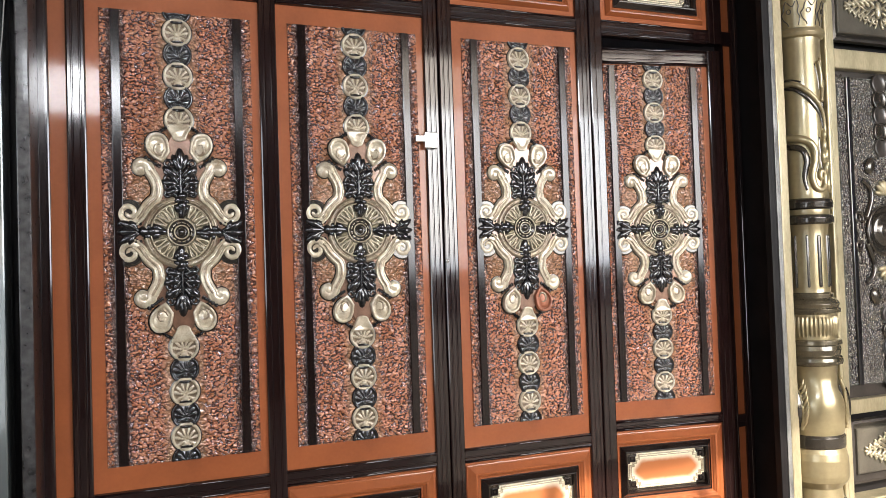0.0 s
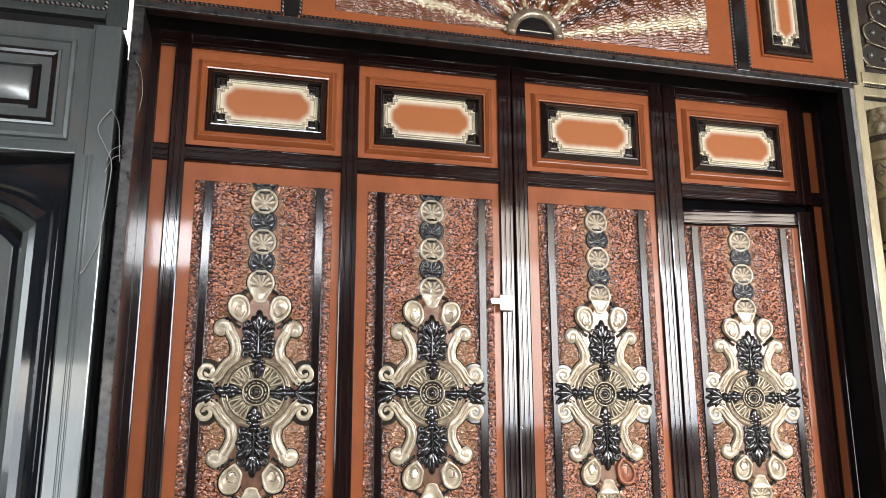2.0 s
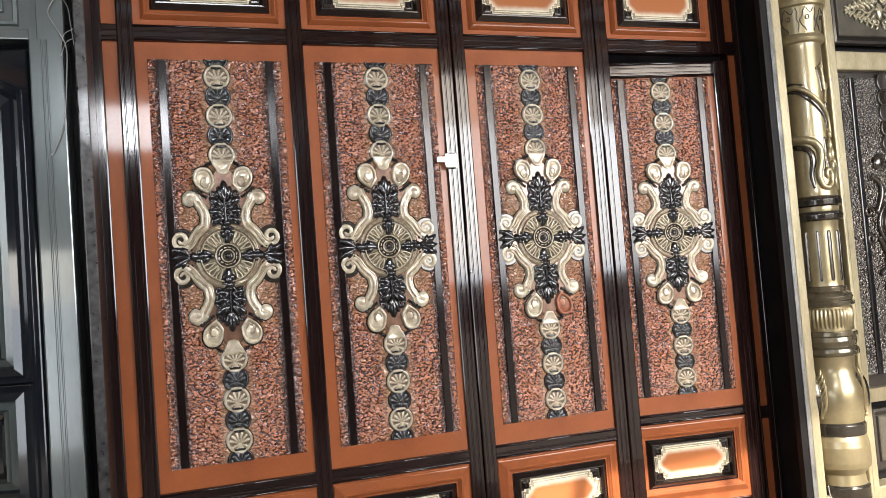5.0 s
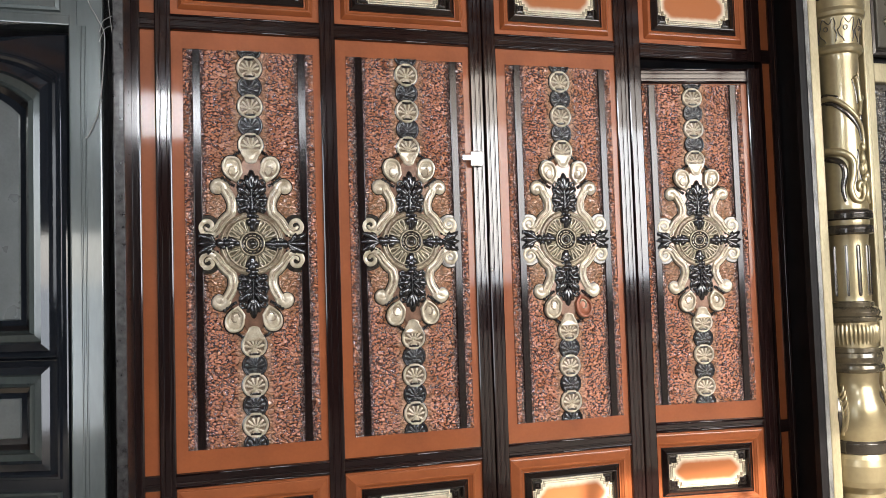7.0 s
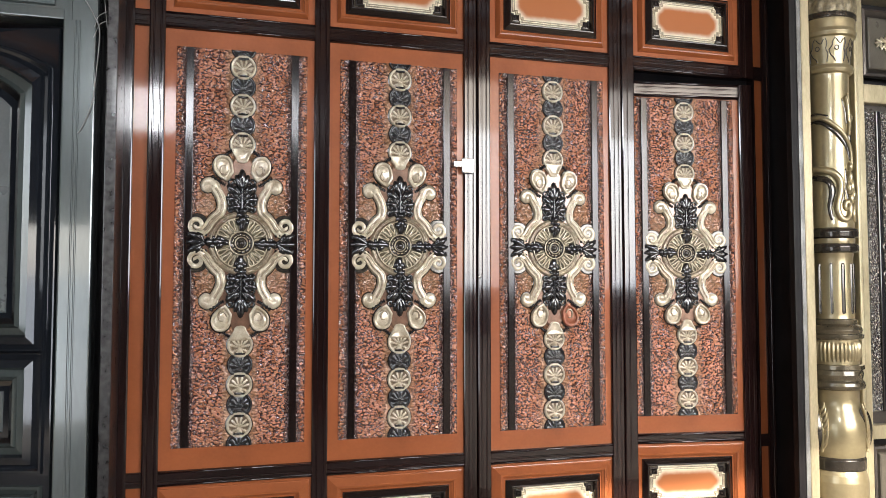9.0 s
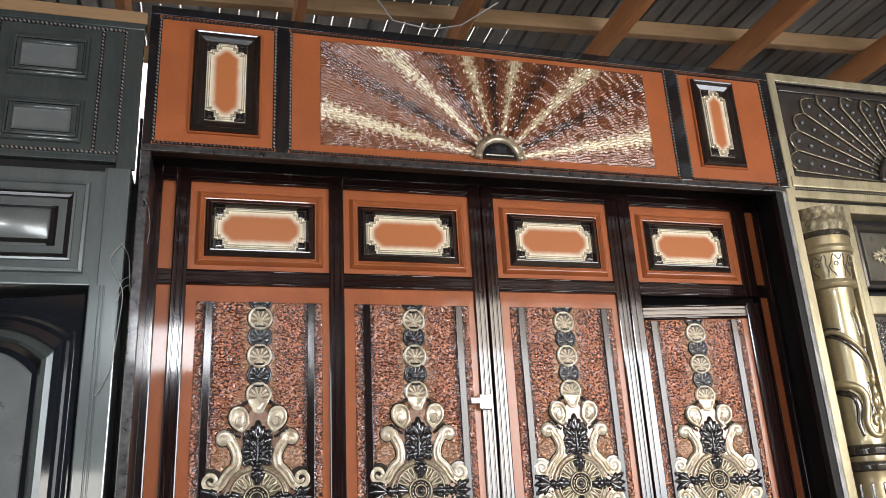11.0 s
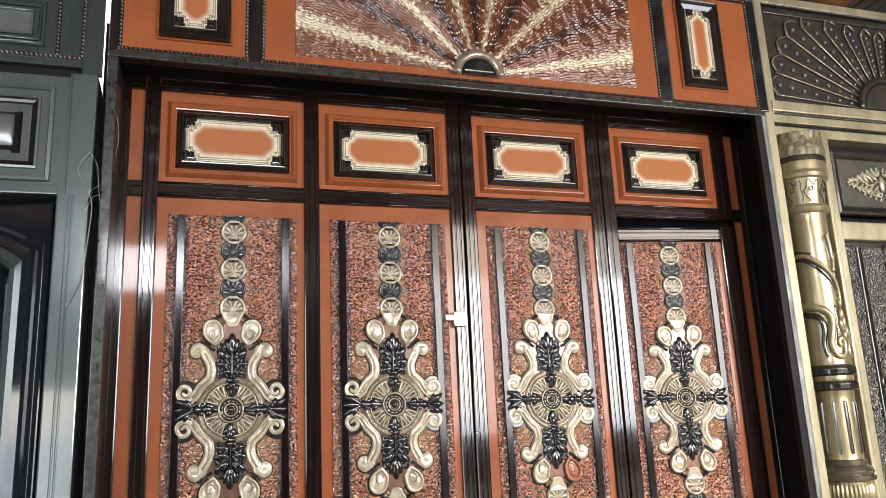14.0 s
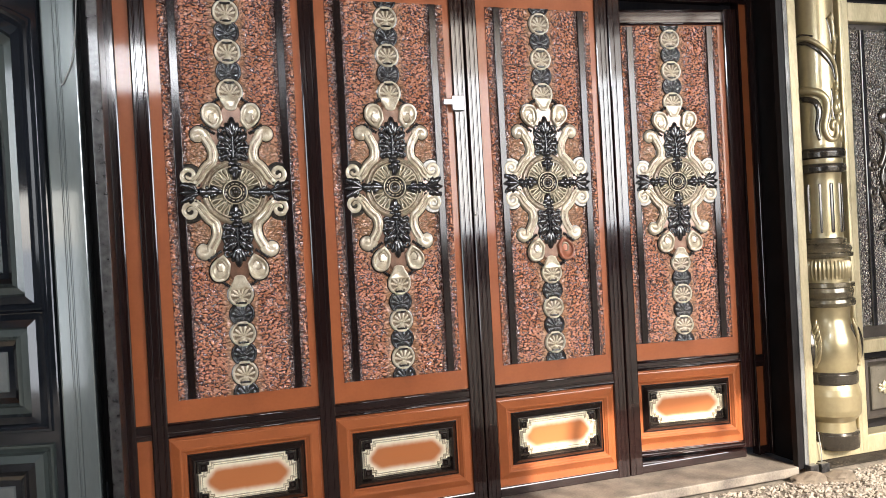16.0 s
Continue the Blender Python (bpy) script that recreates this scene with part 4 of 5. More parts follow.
def main_gate():
    g = thing("main_gate", "tall dark brown steel gate with orange panels and copper ornament", "gate", (1.36, 0, 0))
    inv = Matrix.Translation((-1.36, 0, 0))
    parts_before = set(bpy.data.objects)
    # leaf framing
    ztop = 2.888
    spans = ((-0.20, -0.118, (0.45,)), (-0.064, 0.0, (0.3, 0.72)), (0.604, 0.672, (0.3, 0.7)), (1.276, 1.339, (0.35, 0.7)), (1.343, 1.406, (0.3, 0.65)),
             (2.010, 2.076, (0.35, 0.7)), (2.079, 2.147, (0.4,)))
    for a, b, gr in spans:
        upright("stile", M_STILE, g, a, b, 0.045, ztop, 0.0, 0.05, gr)
    upright("stile", M_STILE, g, 2.751, 2.835, 2.352, ztop, 0.0, 0.05, (0.4,))
    upright("stile", M_STILE, g, 2.829, 2.837, 0.045, 2.352, 0.0, 0.05)
    upright("stile", M_STILE, g, 2.887, 2.932, 0.045, ztop, 0.0, 0.05, (0.5,))
    for z0, z1, gr in ((Z_UP1, ztop, (0.3,)), (Z_TALL1, Z_UP0, (0.25, 0.6)), (Z_LOW1, Z_TALL0, (0.4,)), (0.045, Z_LOW0, ())):
        for i, (a, b) in enumerate(((-0.118, -0.064), *COLS, (2.837, 2.887))):
            if i == 4 and 0.3 < z0 < 2.3:
                continue
            rail = upright("rail", M_STILE, g, a - 0.001, b + 0.001, z0, z1, 0.002, 0.05, gr, "x")
            if 0 < i < 5 and z0 > 0.1:
                for zl in (z0 + 0.007, z1 - 0.007):
                    part("lip", sweep(bmesh.new(), [(a, 0.001, zl), (b, 0.001, zl)], 0.005, 10), M_STILE, rail, smooth=True)
    for a, b in ((-0.118, -0.064), (2.837, 2.887)):
        for z0, z1 in ((Z_LOW0, Z_LOW1), (Z_TALL0, Z_TALL1), (Z_UP0, Z_UP1)):
            block("side_strip", M_ORANGE, g, a - 0.003, b + 0.003, 0.014, 0.02, z0 - 0.003, z1 + 0.003, 0)
    block("back_sheet", M_INNER, g, -0.2, 2.08, 0.052, 0.06, 0.045, ztop, 0)
    block("back_sheet", M_INNER, g, 2.08, 2.96, 0.052, 0.06, 2.36, ztop, 0)
    first = tall_panel(g, (COLS[0][0], 0, Z_TALL0))
    for a, b in COLS[1:3]:
        copy_thing(first, Matrix.Translation((a, 0, Z_TALL0)))
    up = small_panel("upper_panel", g, PANEL_W, Z_UP1 - Z_UP0, UP_PLATE, (COLS[0][0], 0, Z_UP0), "orange pressed panel with a black bevelled frame")
    for a, b in COLS[1:]:
        copy_thing(up, Matrix.Translation((a, 0, Z_UP0)))
    low = small_panel("lower_panel", g, PANEL_W, Z_LOW1 - Z_LOW0, LOW_PLATE, (COLS[0][0], 0, Z_LOW0), "orange pressed panel with a black bevelled frame", deep=True)
    for a, b in COLS[1:3]:
        copy_thing(low, Matrix.Translation((a, 0, Z_LOW0)))
    # outer frame
    block("jamb", M_JAMB, g, -0.191, -0.152, FRONT, -0.002, 0.03, 2.838, 0.004, "scuffed black steel jamb")
    block("jamb", M_INNER, g, 2.845, 2.8825, FRONT, -0.215, 0.03, 2.838, 0.004, "matt black steel jamb")
    block("jamb_edge", M_JAMBEDGE, g, 2.883, 2.907, FRONT - 0.004, -0.215, 0.03, 2.838, 0.003, "patchy grey edge of the jamb, pale reflections painted in")
    block("jamb_return", M_INNER, g, 2.934, 2.95, -0.2, 0.06, 0.03, 3.1, 0, "black inner face of the jamb")
    block("jamb_web", M_INNER, g, 2.914, 2.934, -0.214, -0.205, 0.03, 2.838, 0)
    block("jamb_return", M_INNER, g, -0.23, -0.201, -0.02, 0.06, 0.03, 3.1, 0)
    block("soffit", M_INNER, g, -0.191, 2.93, FRONT + 0.004, FRONT + 0.05, 2.838, 2.85, 0)
    block("head_plate", M_INNER, g, -0.2, 2.95, 0.004, 0.06, ztop, 3.1, 0)
    block("sill", M_DUST, g, -0.19, 2.85, FRONT, 0.05, 0.0, 0.045, 0.006, "dusty flat steel sill")
    # transom
    tz0, tz1 = 2.850, 3.530
    yb = FRONT
    block("transom_back", M_BLACK, g, -0.191, 2.932, yb + 0.012, yb + 0.05, tz0, tz1 + 0.004, 0.003)
    block("transom_edge", M_BLACK, g, -0.191, 2.932, yb - 0.004, yb + 0.012, 3.488, tz1, 0.003)
    block("transom_edge", M_JAMB, g, -0.191, 2.90, yb - 0.006, yb + 0.012, tz0 - 0.012, 2.868, 0.003)
    for a, b in ((-0.191, -0.156), (0.345, 0.398), (2.308, 2.368), (2.884, 2.932)):
        block("transom_post", M_BLACK, g, a, b, yb - 0.002, yb + 0.012, 2.868, 3.488, 0.003)
    for k, (a, b) in enumerate(((-0.156, 0.345), (0.398, 2.308), (2.368, 2.884))):
        sheet = block("transom_sheet", M_ORANGE, g, a, b, yb + 0.004, yb + 0.012, 2.868, 3.488, 0, "orange painted transom sheet edged with rope moulding")
        for p, q in (((a + 0.006, 2.880), (b - 0.006, 2.880)), ((a + 0.006, 3.478), (b - 0.006, 3.478)), ((a + 0.007, 2.885), (a + 0.007, 3.475)),
                     ((b - 0.007, 2.885), (b - 0.007, 3.475))):
            rope("rope_moulding", sheet, [(p[0], yb + 0.001, p[1]), (q[0], yb + 0.001, q[1])], mat=M_ROPE if abs(p[0] - q[0]) < 0.1 else M_ROPEDARK)
    for x0, z0, z1 in ((-0.017, 2.930, 3.437), (2.437, 2.948, 3.455)):
        w, h = (0.297, z1 - z0) if x0 < 1 else (0.268, z1 - z0)
        small_panel("transom_panel", g, w, h, (0.066, w - 0.066, 0.066, h - 0.066), (x0, yb - 0.0085, z0), "orange upright panel with a black bevelled frame", True)
    # sunburst
    fx0, fx1, fz0, fz1, hx, hz = 0.533, 2.180, 2.918, 3.452, 1.357, 2.905
    bm = bmesh.new()
    nx, nz = 760, 246
    grid = []
    for j in range(nz + 1):
        row = []
        for i in range(nx + 1):
            x = fx0 + (fx1 - fx0) * i / nx - hx
            z = fz0 + (fz1 - fz0) * j / nz - hz
            r, th = math.hypot(x, z), math.atan2(z, x)
            p = Vector((x * 14, 3.1, z * 14))
            wob, slip = noise.noise(p), noise.noise(p * 2.1 + Vector((7, 0, 0)))
            # chisel marks laid in rings round the hub, each ring with its own count so that the marks keep their width
            q = r / 0.044 + 0.9 * wob + 0.5 * slip + 0.3 * math.sin(23 * th)
            ring = int(q)
            count = max(18, int(math.pi * (ring + 0.5) * 0.044 / 0.0135))
            fu = (th / math.pi * count + 0.37 * (ring % 2) + 0.55 * slip + 0.8 * wob) % 1.0
            fr = q - ring
            mark = math.sin(math.pi * fu) ** 0.8 * (0.25 + 0.75 * math.sin(math.pi * min(1.0, max(0.0, fr))) ** 0.5)
            edge = min(1.0, min(i, nx - i, j, nz - j) / 3.0)
            row.append(bm.verts.new((x, 0.010 - edge * (0.004 + 0.0056 * mark + 0.0014 * slip), z)))
        grid.append(row)
    for j in range(nz):
        for i in range(nx):
            bm.faces.new((grid[j][i], grid[j][i + 1], grid[j + 1][i + 1], grid[j + 1][i]))
    fan = part("sunburst_panel", bm, M_FAN, g, "chiselled copper sunburst with gold and dark rays", smooth=True, at=(hx, yb - 0.002, hz))
    bm = bmesh.new()
    sweep(bm, [(0.104 * math.cos(math.pi * i / 24), -0.010, 0.104 * math.sin(math.pi * i / 24)) for i in range(25)], 0.021, 12, 0.7)
    part("hub_ring", bm, M_RING, fan, "olive gold half-round hub", smooth=True)
    block("hub_line", M_CREAM, fan, -0.068, 0.068, -0.0185, -0.014, 0.014, 0.019, 0.001)
    bm = bmesh.new()
    loft(bm, [([(0.084 * s * math.cos(math.pi * i / 20), 0.084 * s * math.sin(math.pi * i / 20)) for i in range(21)], y) for s, y in ((1, 0.004), (1, -0.012), (0.8, -0.016))])
    part("hub_face", bm, M_BLACK, fan)
    bm = bmesh.new()
    for i in range(13):
        a = math.pi * (i + 0.5) / 13
        blob(bm, (0.131 * math.cos(a), -0.008, 0.131 * math.sin(a)), (0.008, 0.007, 0.008), 0, 8, 6)
    part("hub_beads", bm, M_CREAM, fan, smooth=True)
    # latch between the leaves
    latch = block("latch_plate", M_STEEL, g, 1.262, 1.318, -0.022, 0.0, 1.800, 1.866, 0.004, "bright zinc latch plate")
    block("latch_bolt", M_STEEL, latch, 1.225, 1.29, -0.018, -0.002, 1.826, 1.852, 0.003)
    rivet = bmesh.new()
    blob(rivet, (1.349, -0.003, 1.335), (0.008, 0.006, 0.008))
    part("rivet", rivet, M_STEEL, g, smooth=True)
    # children were built in world coordinates: hang them on the base
    for ob in set(bpy.data.objects) - parts_before:
        if ob.parent == g:
            ob.matrix_parent_inverse = inv
    return g, first, low


def wicket_door(first, low):
    """The small door in the gate, hinged on its outer side and standing a little ajar."""
    hx = 2.829
    d = thing("wicket_door", "ajar dark brown wicket door with orange panels in the gate", "door", (hx, 0.03, 0))
    o = hx - COLS[3][0]
    upright("stile", M_STILE, d, -0.076, -0.002, 0.092, 2.318, -0.03, 0.012, (0.35, 0.7))
    upright("stile", M_STILE, d, -o - 0.062, -o + 0.030, 0.092, 2.318, -0.03, 0.012, (0.4,))
    for z0, z1, gr in ((2.240, 2.318, (0.3, 0.62)), (Z_LOW1 + 0.03, Z_TALL0 + 0.02, (0.4,)), (0.092, 0.127, ())):
        rail = upright("rail", M_STILE, d, -o + 0.029, -0.075, z0, z1, -0.028, 0.012, gr, "x")
        for zl in (z0 + 0.008, z1 - 0.008):
            part("lip", sweep(bmesh.new(), [(-o + 0.03, -0.029, zl), (-0.076, -0.029, zl)], 0.006, 10), M_STILE, rail, smooth=True)
    block("back_sheet", M_INNER, d, -o - 0.06, -0.002, 0.014, 0.02, 0.095, 2.31, 0)
    tp = copy_thing(first, Matrix.Translation((-o, -0.03, Z_TALL0 + 0.02)) @ Matrix.Diagonal((1, 1, 0.966, 1)))
    lp = copy_thing(low, Matrix.Translation((-o, -0.03, 0.125)) @ Matrix.Diagonal((1, 1, 0.985, 1)))
    for p in (tp, lp):
        p.parent = d
        p.matrix_parent_inverse = Matrix()
    d.rotation_euler = (0, 0, radians(-WICKET_SWING))
    return d


WICKET_SWING = 8.0


# ---------------- neighbouring gates ----------------
def bevel_panel(parent, name, outer, steps, mats, back=0.0):
    """A raised panel with stepped rectangular mouldings; steps: (inset, y) from the outside in, one material a stage."""
    x0, x1, z0, z1 = outer
    r = lambda d: rect(x0 + d, x1 - d, z0 + d, z1 - d)
    base = None
    for k, (stage, mat, cap) in enumerate(mats):
        bm = loft(bmesh.new(), [(r(steps[i][0]), steps[i][1] + back) for i in stage], cap=cap)
        ob = part(name if base is None else ("plate" if cap else "moulding"), bm, mat, parent if base is None else base)
        base = base or ob
    return base


LEAF_SWING = 17.0


def grey_gate():
    g = thing("grey_gate", "dark grey-green steel gate with raised panels and an arched door", "gate", (-1.2, FRONT, 0))
    before = set(bpy.data.objects)
    F = FRONT
    L = -2.15
    # frame
    upright("jamb", M_GREYJ, g, -0.340, -0.228, 0.0, 2.262, F, F + 0.16, (0.38, 0.5))
    upright("jamb", M_GREYJ, g, -0.318, -0.222, 2.262, 2.75, F, F + 0.16, (0.05,))
    upright("jamb", M_GREY, g, -0.282, -0.210, 2.75, 3.43, F, F + 0.02)
    upright("jamb", M_GREY, g, L, L + 0.11, 0.0, 3.43, F, F + 0.16, (0.4,))
    # transom field
    block("transom_sheet", M_GREY, g, L + 0.11, -0.28, F + 0.006, F + 0.03, 2.795, 3.40, 0)
    block("top_rail", M_GREY, g, L, -0.210, F - 0.002, F + 0.02, 3.40, 3.432, 0.004)
    block("ledge", M_GREY, g, L, -0.282, F - 0.004, F + 0.16, 2.776, 2.796, 0.003)
    block("shadow_gap", M_INNER, g, L + 0.1, -0.282, F + 0.03, F + 0.06, 2.735, 2.778, 0)
    for p, q in (((-0.283, 2.816), (-0.283, 3.39)), ((-0.372, 2.816), (-0.372, 3.385)), ((-0.768, 2.816), (-0.768, 3.385)), ((-0.77, 3.388), (-0.285, 3.388)),
                 ((-0.77, 2.816), (-0.285, 2.816))):
        rope("rope_moulding", g, [(p[0], F + 0.002, p[1]), (q[0], F + 0.002, q[1])], 0.0055, 0.0165, M_ROPE)
    steps = [(0, 0.006), (0.004, -0.004), (0.012, -0.006), (0.018, 0.002), (0.024, 0.003), (0.042, 0.022), (0.046, 0.0), (0.050, -0.004), (0.056, -0.002)]
    for x0, x1, z0, z1 in ((-0.722, -0.418, 3.138, 3.338), (-0.722, -0.418, 2.850, 3.042), (-1.30, -0.83, 3.138, 3.338), (-1.30, -0.83, 2.850, 3.042)):
        sp = bevel_panel(g, "small_panel", (x0, x1, z0, z1), steps, ((range(0, 5), M_GREY, False), (range(4, 7), M_BLACK, False), (range(6, 9), M_GREYHI, True)), F)
        for za, zb, d, rad in ((z1 - 0.046, 0, 0.046, 0.0085), (z0 + 0.012, 0, 0.008, 0.007), (z0 + 0.028, 0, 0.022, 0.005)):
            part("lip", sweep(bmesh.new(), [(x0 + d, F - 0.003, za), (x1 - d, F - 0.003, za)], rad, 10), M_GREYJ, sp, "polished rounded lip", smooth=True)
    # middle field
    block("middle_sheet", M_GREYJ, g, L + 0.11, -0.318, F + 0.010, F + 0.03, 2.262, 2.737, 0)
    st2 = [(0, 0.010), (0.004, -0.002), (0.016, -0.004), (0.02, 0.004), (0.046, 0.004), (0.048, -0.006), (0.056, -0.008), (0.062, 0.0), (0.072, 0.004),
           (0.092, 0.024), (0.1, 0.018), (0.128, -0.012), (0.136, -0.013)]
    bevel_panel(g, "middle_panel", (-1.22, -0.366, 2.310, 2.690), st2, ((range(0, 7), M_GREYJ, False), (range(6, 12), M_BLACK, False)), F)
    bm = bmesh.new()
    px0, px1, pz0, pz1 = -1.12, -0.466, 2.410, 2.590
    rows = []
    for j in range(17):
        v = j / 16
        rows.append([bm.verts.new((px0 + (px1 - px0) * u + (0.02 if u == 0 else -0.02 if u == 1 else 0) * math.sin(math.pi * v),
                                   F + 0.018 - 0.042 * math.sin(math.pi * v) ** 0.7 * (0 if u in (0, 1) else 1), pz0 + (pz1 - pz0) * v)) for u in (0, 0.06, 0.5, 0.94, 1)])
    for p, q in zip(rows, rows[1:]):
        for i in range(4):
            bm.faces.new((p[i], p[i + 1], q[i + 1], q[i]))
    part("bulged_plate", bm, M_GREYHI, g, "bulged silver-grey plate", smooth=True)
    block("rail", M_GREYJ, g, L, -0.336, F - 0.001, F + 0.1, 2.262, 2.300, 0.004)
    # door leaf
    leaf = block("door_leaf", M_NAVY, g, L + 0.12, -0.352, F + 0.03, F + 0.08, 0.03, 2.238, 0.006, "blue-black door leaf with an arched moulded panel, ajar")

    def outline(d, z0, z1, rise):
        return arch(-1.16 + d, -0.376 - d, z0 + d, z1 - d, rise)
    st = [(0.0, 0.03), (0.004, 0.018), (0.012, 0.018), (0.03, 0.03), (0.036, 0.012), (0.062, 0.004), (0.070, 0.022), (0.094, 0.018), (0.104, 0.004),
          (0.11, 0.018), (0.134, 0.034), (0.148, 0.030), (0.152, 0.024), (0.158, 0.024)]
    for nm, z0, z1, rise in (("arched_panel", 1.045, 2.19, 0.10), ("lower_panel", 0.62, 1.06, 0.0)):
        base = None
        for rg, mat, cap in ((range(0, 7), M_NAVY, False), (range(6, 10), M_GREY, False), (range(9, 12), M_BLACK, False), (range(11, 14), M_GREYHI, True)):
            ob = part(nm if base is None else ("plate" if cap else "moulding"), loft(bmesh.new(), [(outline(st[i][0], z0, z1, rise), st[i][1] + F) for i in rg], cap=cap),
                      mat, leaf if base is None else base)
            base = base or ob
    hinge = Matrix.Translation((-0.352, F + 0.03, 0))
    leaf.matrix_basis = hinge @ Matrix.Rotation(radians(-LEAF_SWING), 4, "Z") @ hinge.inverted()
    base = bevel_panel(leaf, "bottom_panel", (-1.16, -0.376, 0.10, 0.58), [(a, b) for a, b in st], ((range(0, 7), M_GREY, False), (range(6, 12), M_BLACK, False),
                                                                                                 (range(11, 14), M_GREYHI, True)), F)
    for ob in set(bpy.data.objects) - before:
        if ob.parent == g:
            ob.matrix_parent_inverse = Matrix.Translation((1.2, -F, 0))
    # stands slightly out of true, top towards its neighbour
    g.rotation_euler = (0, 0, 0)
    return g


SLIM = 0.95


def column(parent):
    cx, cy = 3.105, FRONT + 0.05
    zz = lambda z: 1.27 + (z - 1.27) * 1.033
    def crisp(prof):
        """Hold the turned edges sharp: two more rings close to every corner."""
        out = []
        for i, (r, z) in enumerate(prof):
            for k in (i - 1, i, i + 1):
                if 0 <= k < len(prof):
                    f = 0.0 if k == i else 0.07
                    out.append((r + (prof[k][0] - r) * f, z + (prof[k][1] - z) * f))
        return out
    col = part("column", lathe(bmesh.new(), [(SLIM * r, zz(z)) for r, z in crisp((
        (0.118, 0.14), (0.118, 0.22), (0.112, 0.272), (0.142, 0.305), (0.146, 0.33), (0.146, 0.40), (0.14, 0.43), (0.132, 0.45)))]
        + [(SLIM * r, zz(z)) for r, z in smooth_path([(0.128, 0.50), (0.136, 0.53), (0.1425, 0.57), (0.145, 0.61), (0.141, 0.655), (0.130, 0.695), (0.118, 0.73), (0.112, 0.76), (0.114, 0.80)], 5)]
        + [(SLIM * r, zz(z)) for r, z in crisp(((0.118, 0.815), (0.118, 0.94), (0.116, 1.1), (0.1, 1.14), (0.1, 1.42), (0.112, 1.5),
        (0.112, 1.58), (0.108, 1.62), (0.104, 1.8), (0.102, 2.28), (0.108, 2.34), (0.112, 2.38), (0.126, 2.46), (0.14, 2.5), (0.14, 2.54), (0.135, 2.64), (0.135, 2.70)))],
        cx, cy, 48), M_COLGOLD, parent, "turned gold-painted column with dark rings", smooth=True)
    for rings in (((0.128, 0.145), (0.132, 0.16), (0.132, 0.215), (0.126, 0.225)), ((0.136, 0.452), (0.138, 0.46), (0.138, 0.50), (0.13, 0.512)),
                  ((0.125, 0.815), (0.14, 0.822), (0.143, 0.835), (0.14, 0.85), (0.130, 0.86), (0.136, 0.885), (0.132, 0.905), (0.141, 0.91), (0.14, 0.928), (0.126, 0.932)),
                  ((0.125, 1.045), (0.14, 1.052), (0.142, 1.068), (0.132, 1.075), (0.138, 1.09), (0.13, 1.105), (0.112, 1.118), (0.114, 1.135), (0.104, 1.142)),
                  ((0.118, 1.448), (0.128, 1.455), (0.13, 1.475), (0.126, 1.488), (0.116, 1.492)), ((0.118, 1.515), (0.128, 1.522), (0.13, 1.545), (0.126, 1.558), (0.112, 1.565)),
                  ((0.106, 2.292), (0.12, 2.298), (0.126, 2.312), (0.122, 2.33), (0.108, 2.336)), ((0.126, 2.462), (0.14, 2.468), (0.146, 2.485), (0.142, 2.502), (0.134, 2.508)),
                  ((0.136, 2.545), (0.146, 2.552), (0.146, 2.57), (0.138, 2.58))):
        dark = rings[0][1] not in (2.292, 2.462)
        part("collar", lathe(bmesh.new(), [(SLIM * r, zz(z)) for r, z in crisp(rings)], cx, cy, 48), M_COLMID if rings[0][1] in (0.815, 1.045) else M_COLDARK if dark else M_COLGOLD, col, smooth=True)

    def on(a, z, r):
        return (cx + SLIM * r * math.sin(a), cy - SLIM * r * math.cos(a), zz(z))
    for a in (-1.3, -0.75, -0.2, 0.35, 0.9, 1.4):
        bm = bmesh.new()
        sweep(bm, [on(a, z, 0.0995) for z in (1.165, 1.17, 1.18, 1.28, 1.385, 1.395, 1.40)], [0.006, 0.010, 0.011, 0.011, 0.011, 0.010, 0.006], 8, 0.35)
        part("flute", bm, M_COLDARK, col)
    bm = bmesh.new()
    ring = []
    for z, r in ((0.945, 0.116), (0.96, 0.121), (0.99, 0.126), (1.02, 0.124), (1.035, 0.116)):
        ring.append([bm.verts.new((cx + SLIM * (r + 0.004 * math.cos(40 * t)) * math.cos(t), cy + SLIM * (r + 0.004 * math.cos(40 * t)) * math.sin(t), zz(z)))
                     for t in (2 * math.pi * j / 240 for j in range(240))])
    for p, q in zip(ring, ring[1:]):
        for j in range(240):
            bm.faces.new((p[j], p[(j + 1) % 240], q[(j + 1) % 240], q[j]))
    part("reeded_band", bm, M_COLGOLD, col, smooth=True)
    # leaf frieze between the two upper rings
    frieze = bmesh.new()
    wall = lambda a, z: on(a, z, 0.1085 + max(0.0, z - 2.34) * 0.15)
    for q in range(5):
        a0 = -1.55 + 0.78 * q
        for ctrl in ([(0.0, 2.455), (0.06, 2.43), (0.02, 2.405), (0.10, 2.38), (0.05, 2.345)], [(0.39, 2.455), (0.30, 2.44), (0.25, 2.415), (0.14, 2.40)],
                     [(0.14, 2.40), (0.22, 2.375), (0.36, 2.36), (0.42, 2.345)], [(0.42, 2.45), (0.52, 2.435), (0.62, 2.43), (0.72, 2.45)]):
            sweep(frieze, [wall(a0 + a, z) for a, z in smooth_path(ctrl, 4)], 0.0024, 6)
        sweep(frieze, [wall(a0 + 0.46 + 0.085 * math.cos(t), 2.408 + 0.010 * math.sin(t)) for t in (2 * math.pi * i / 16 for i in range(16))], 0.0022, 6, closed=True)
    part("leaf_frieze", frieze, M_DBROWN, col, "dark engraved leaf frieze", smooth=True)
    # vine that winds round the upper shaft, and its scrolls
    bm = bmesh.new()
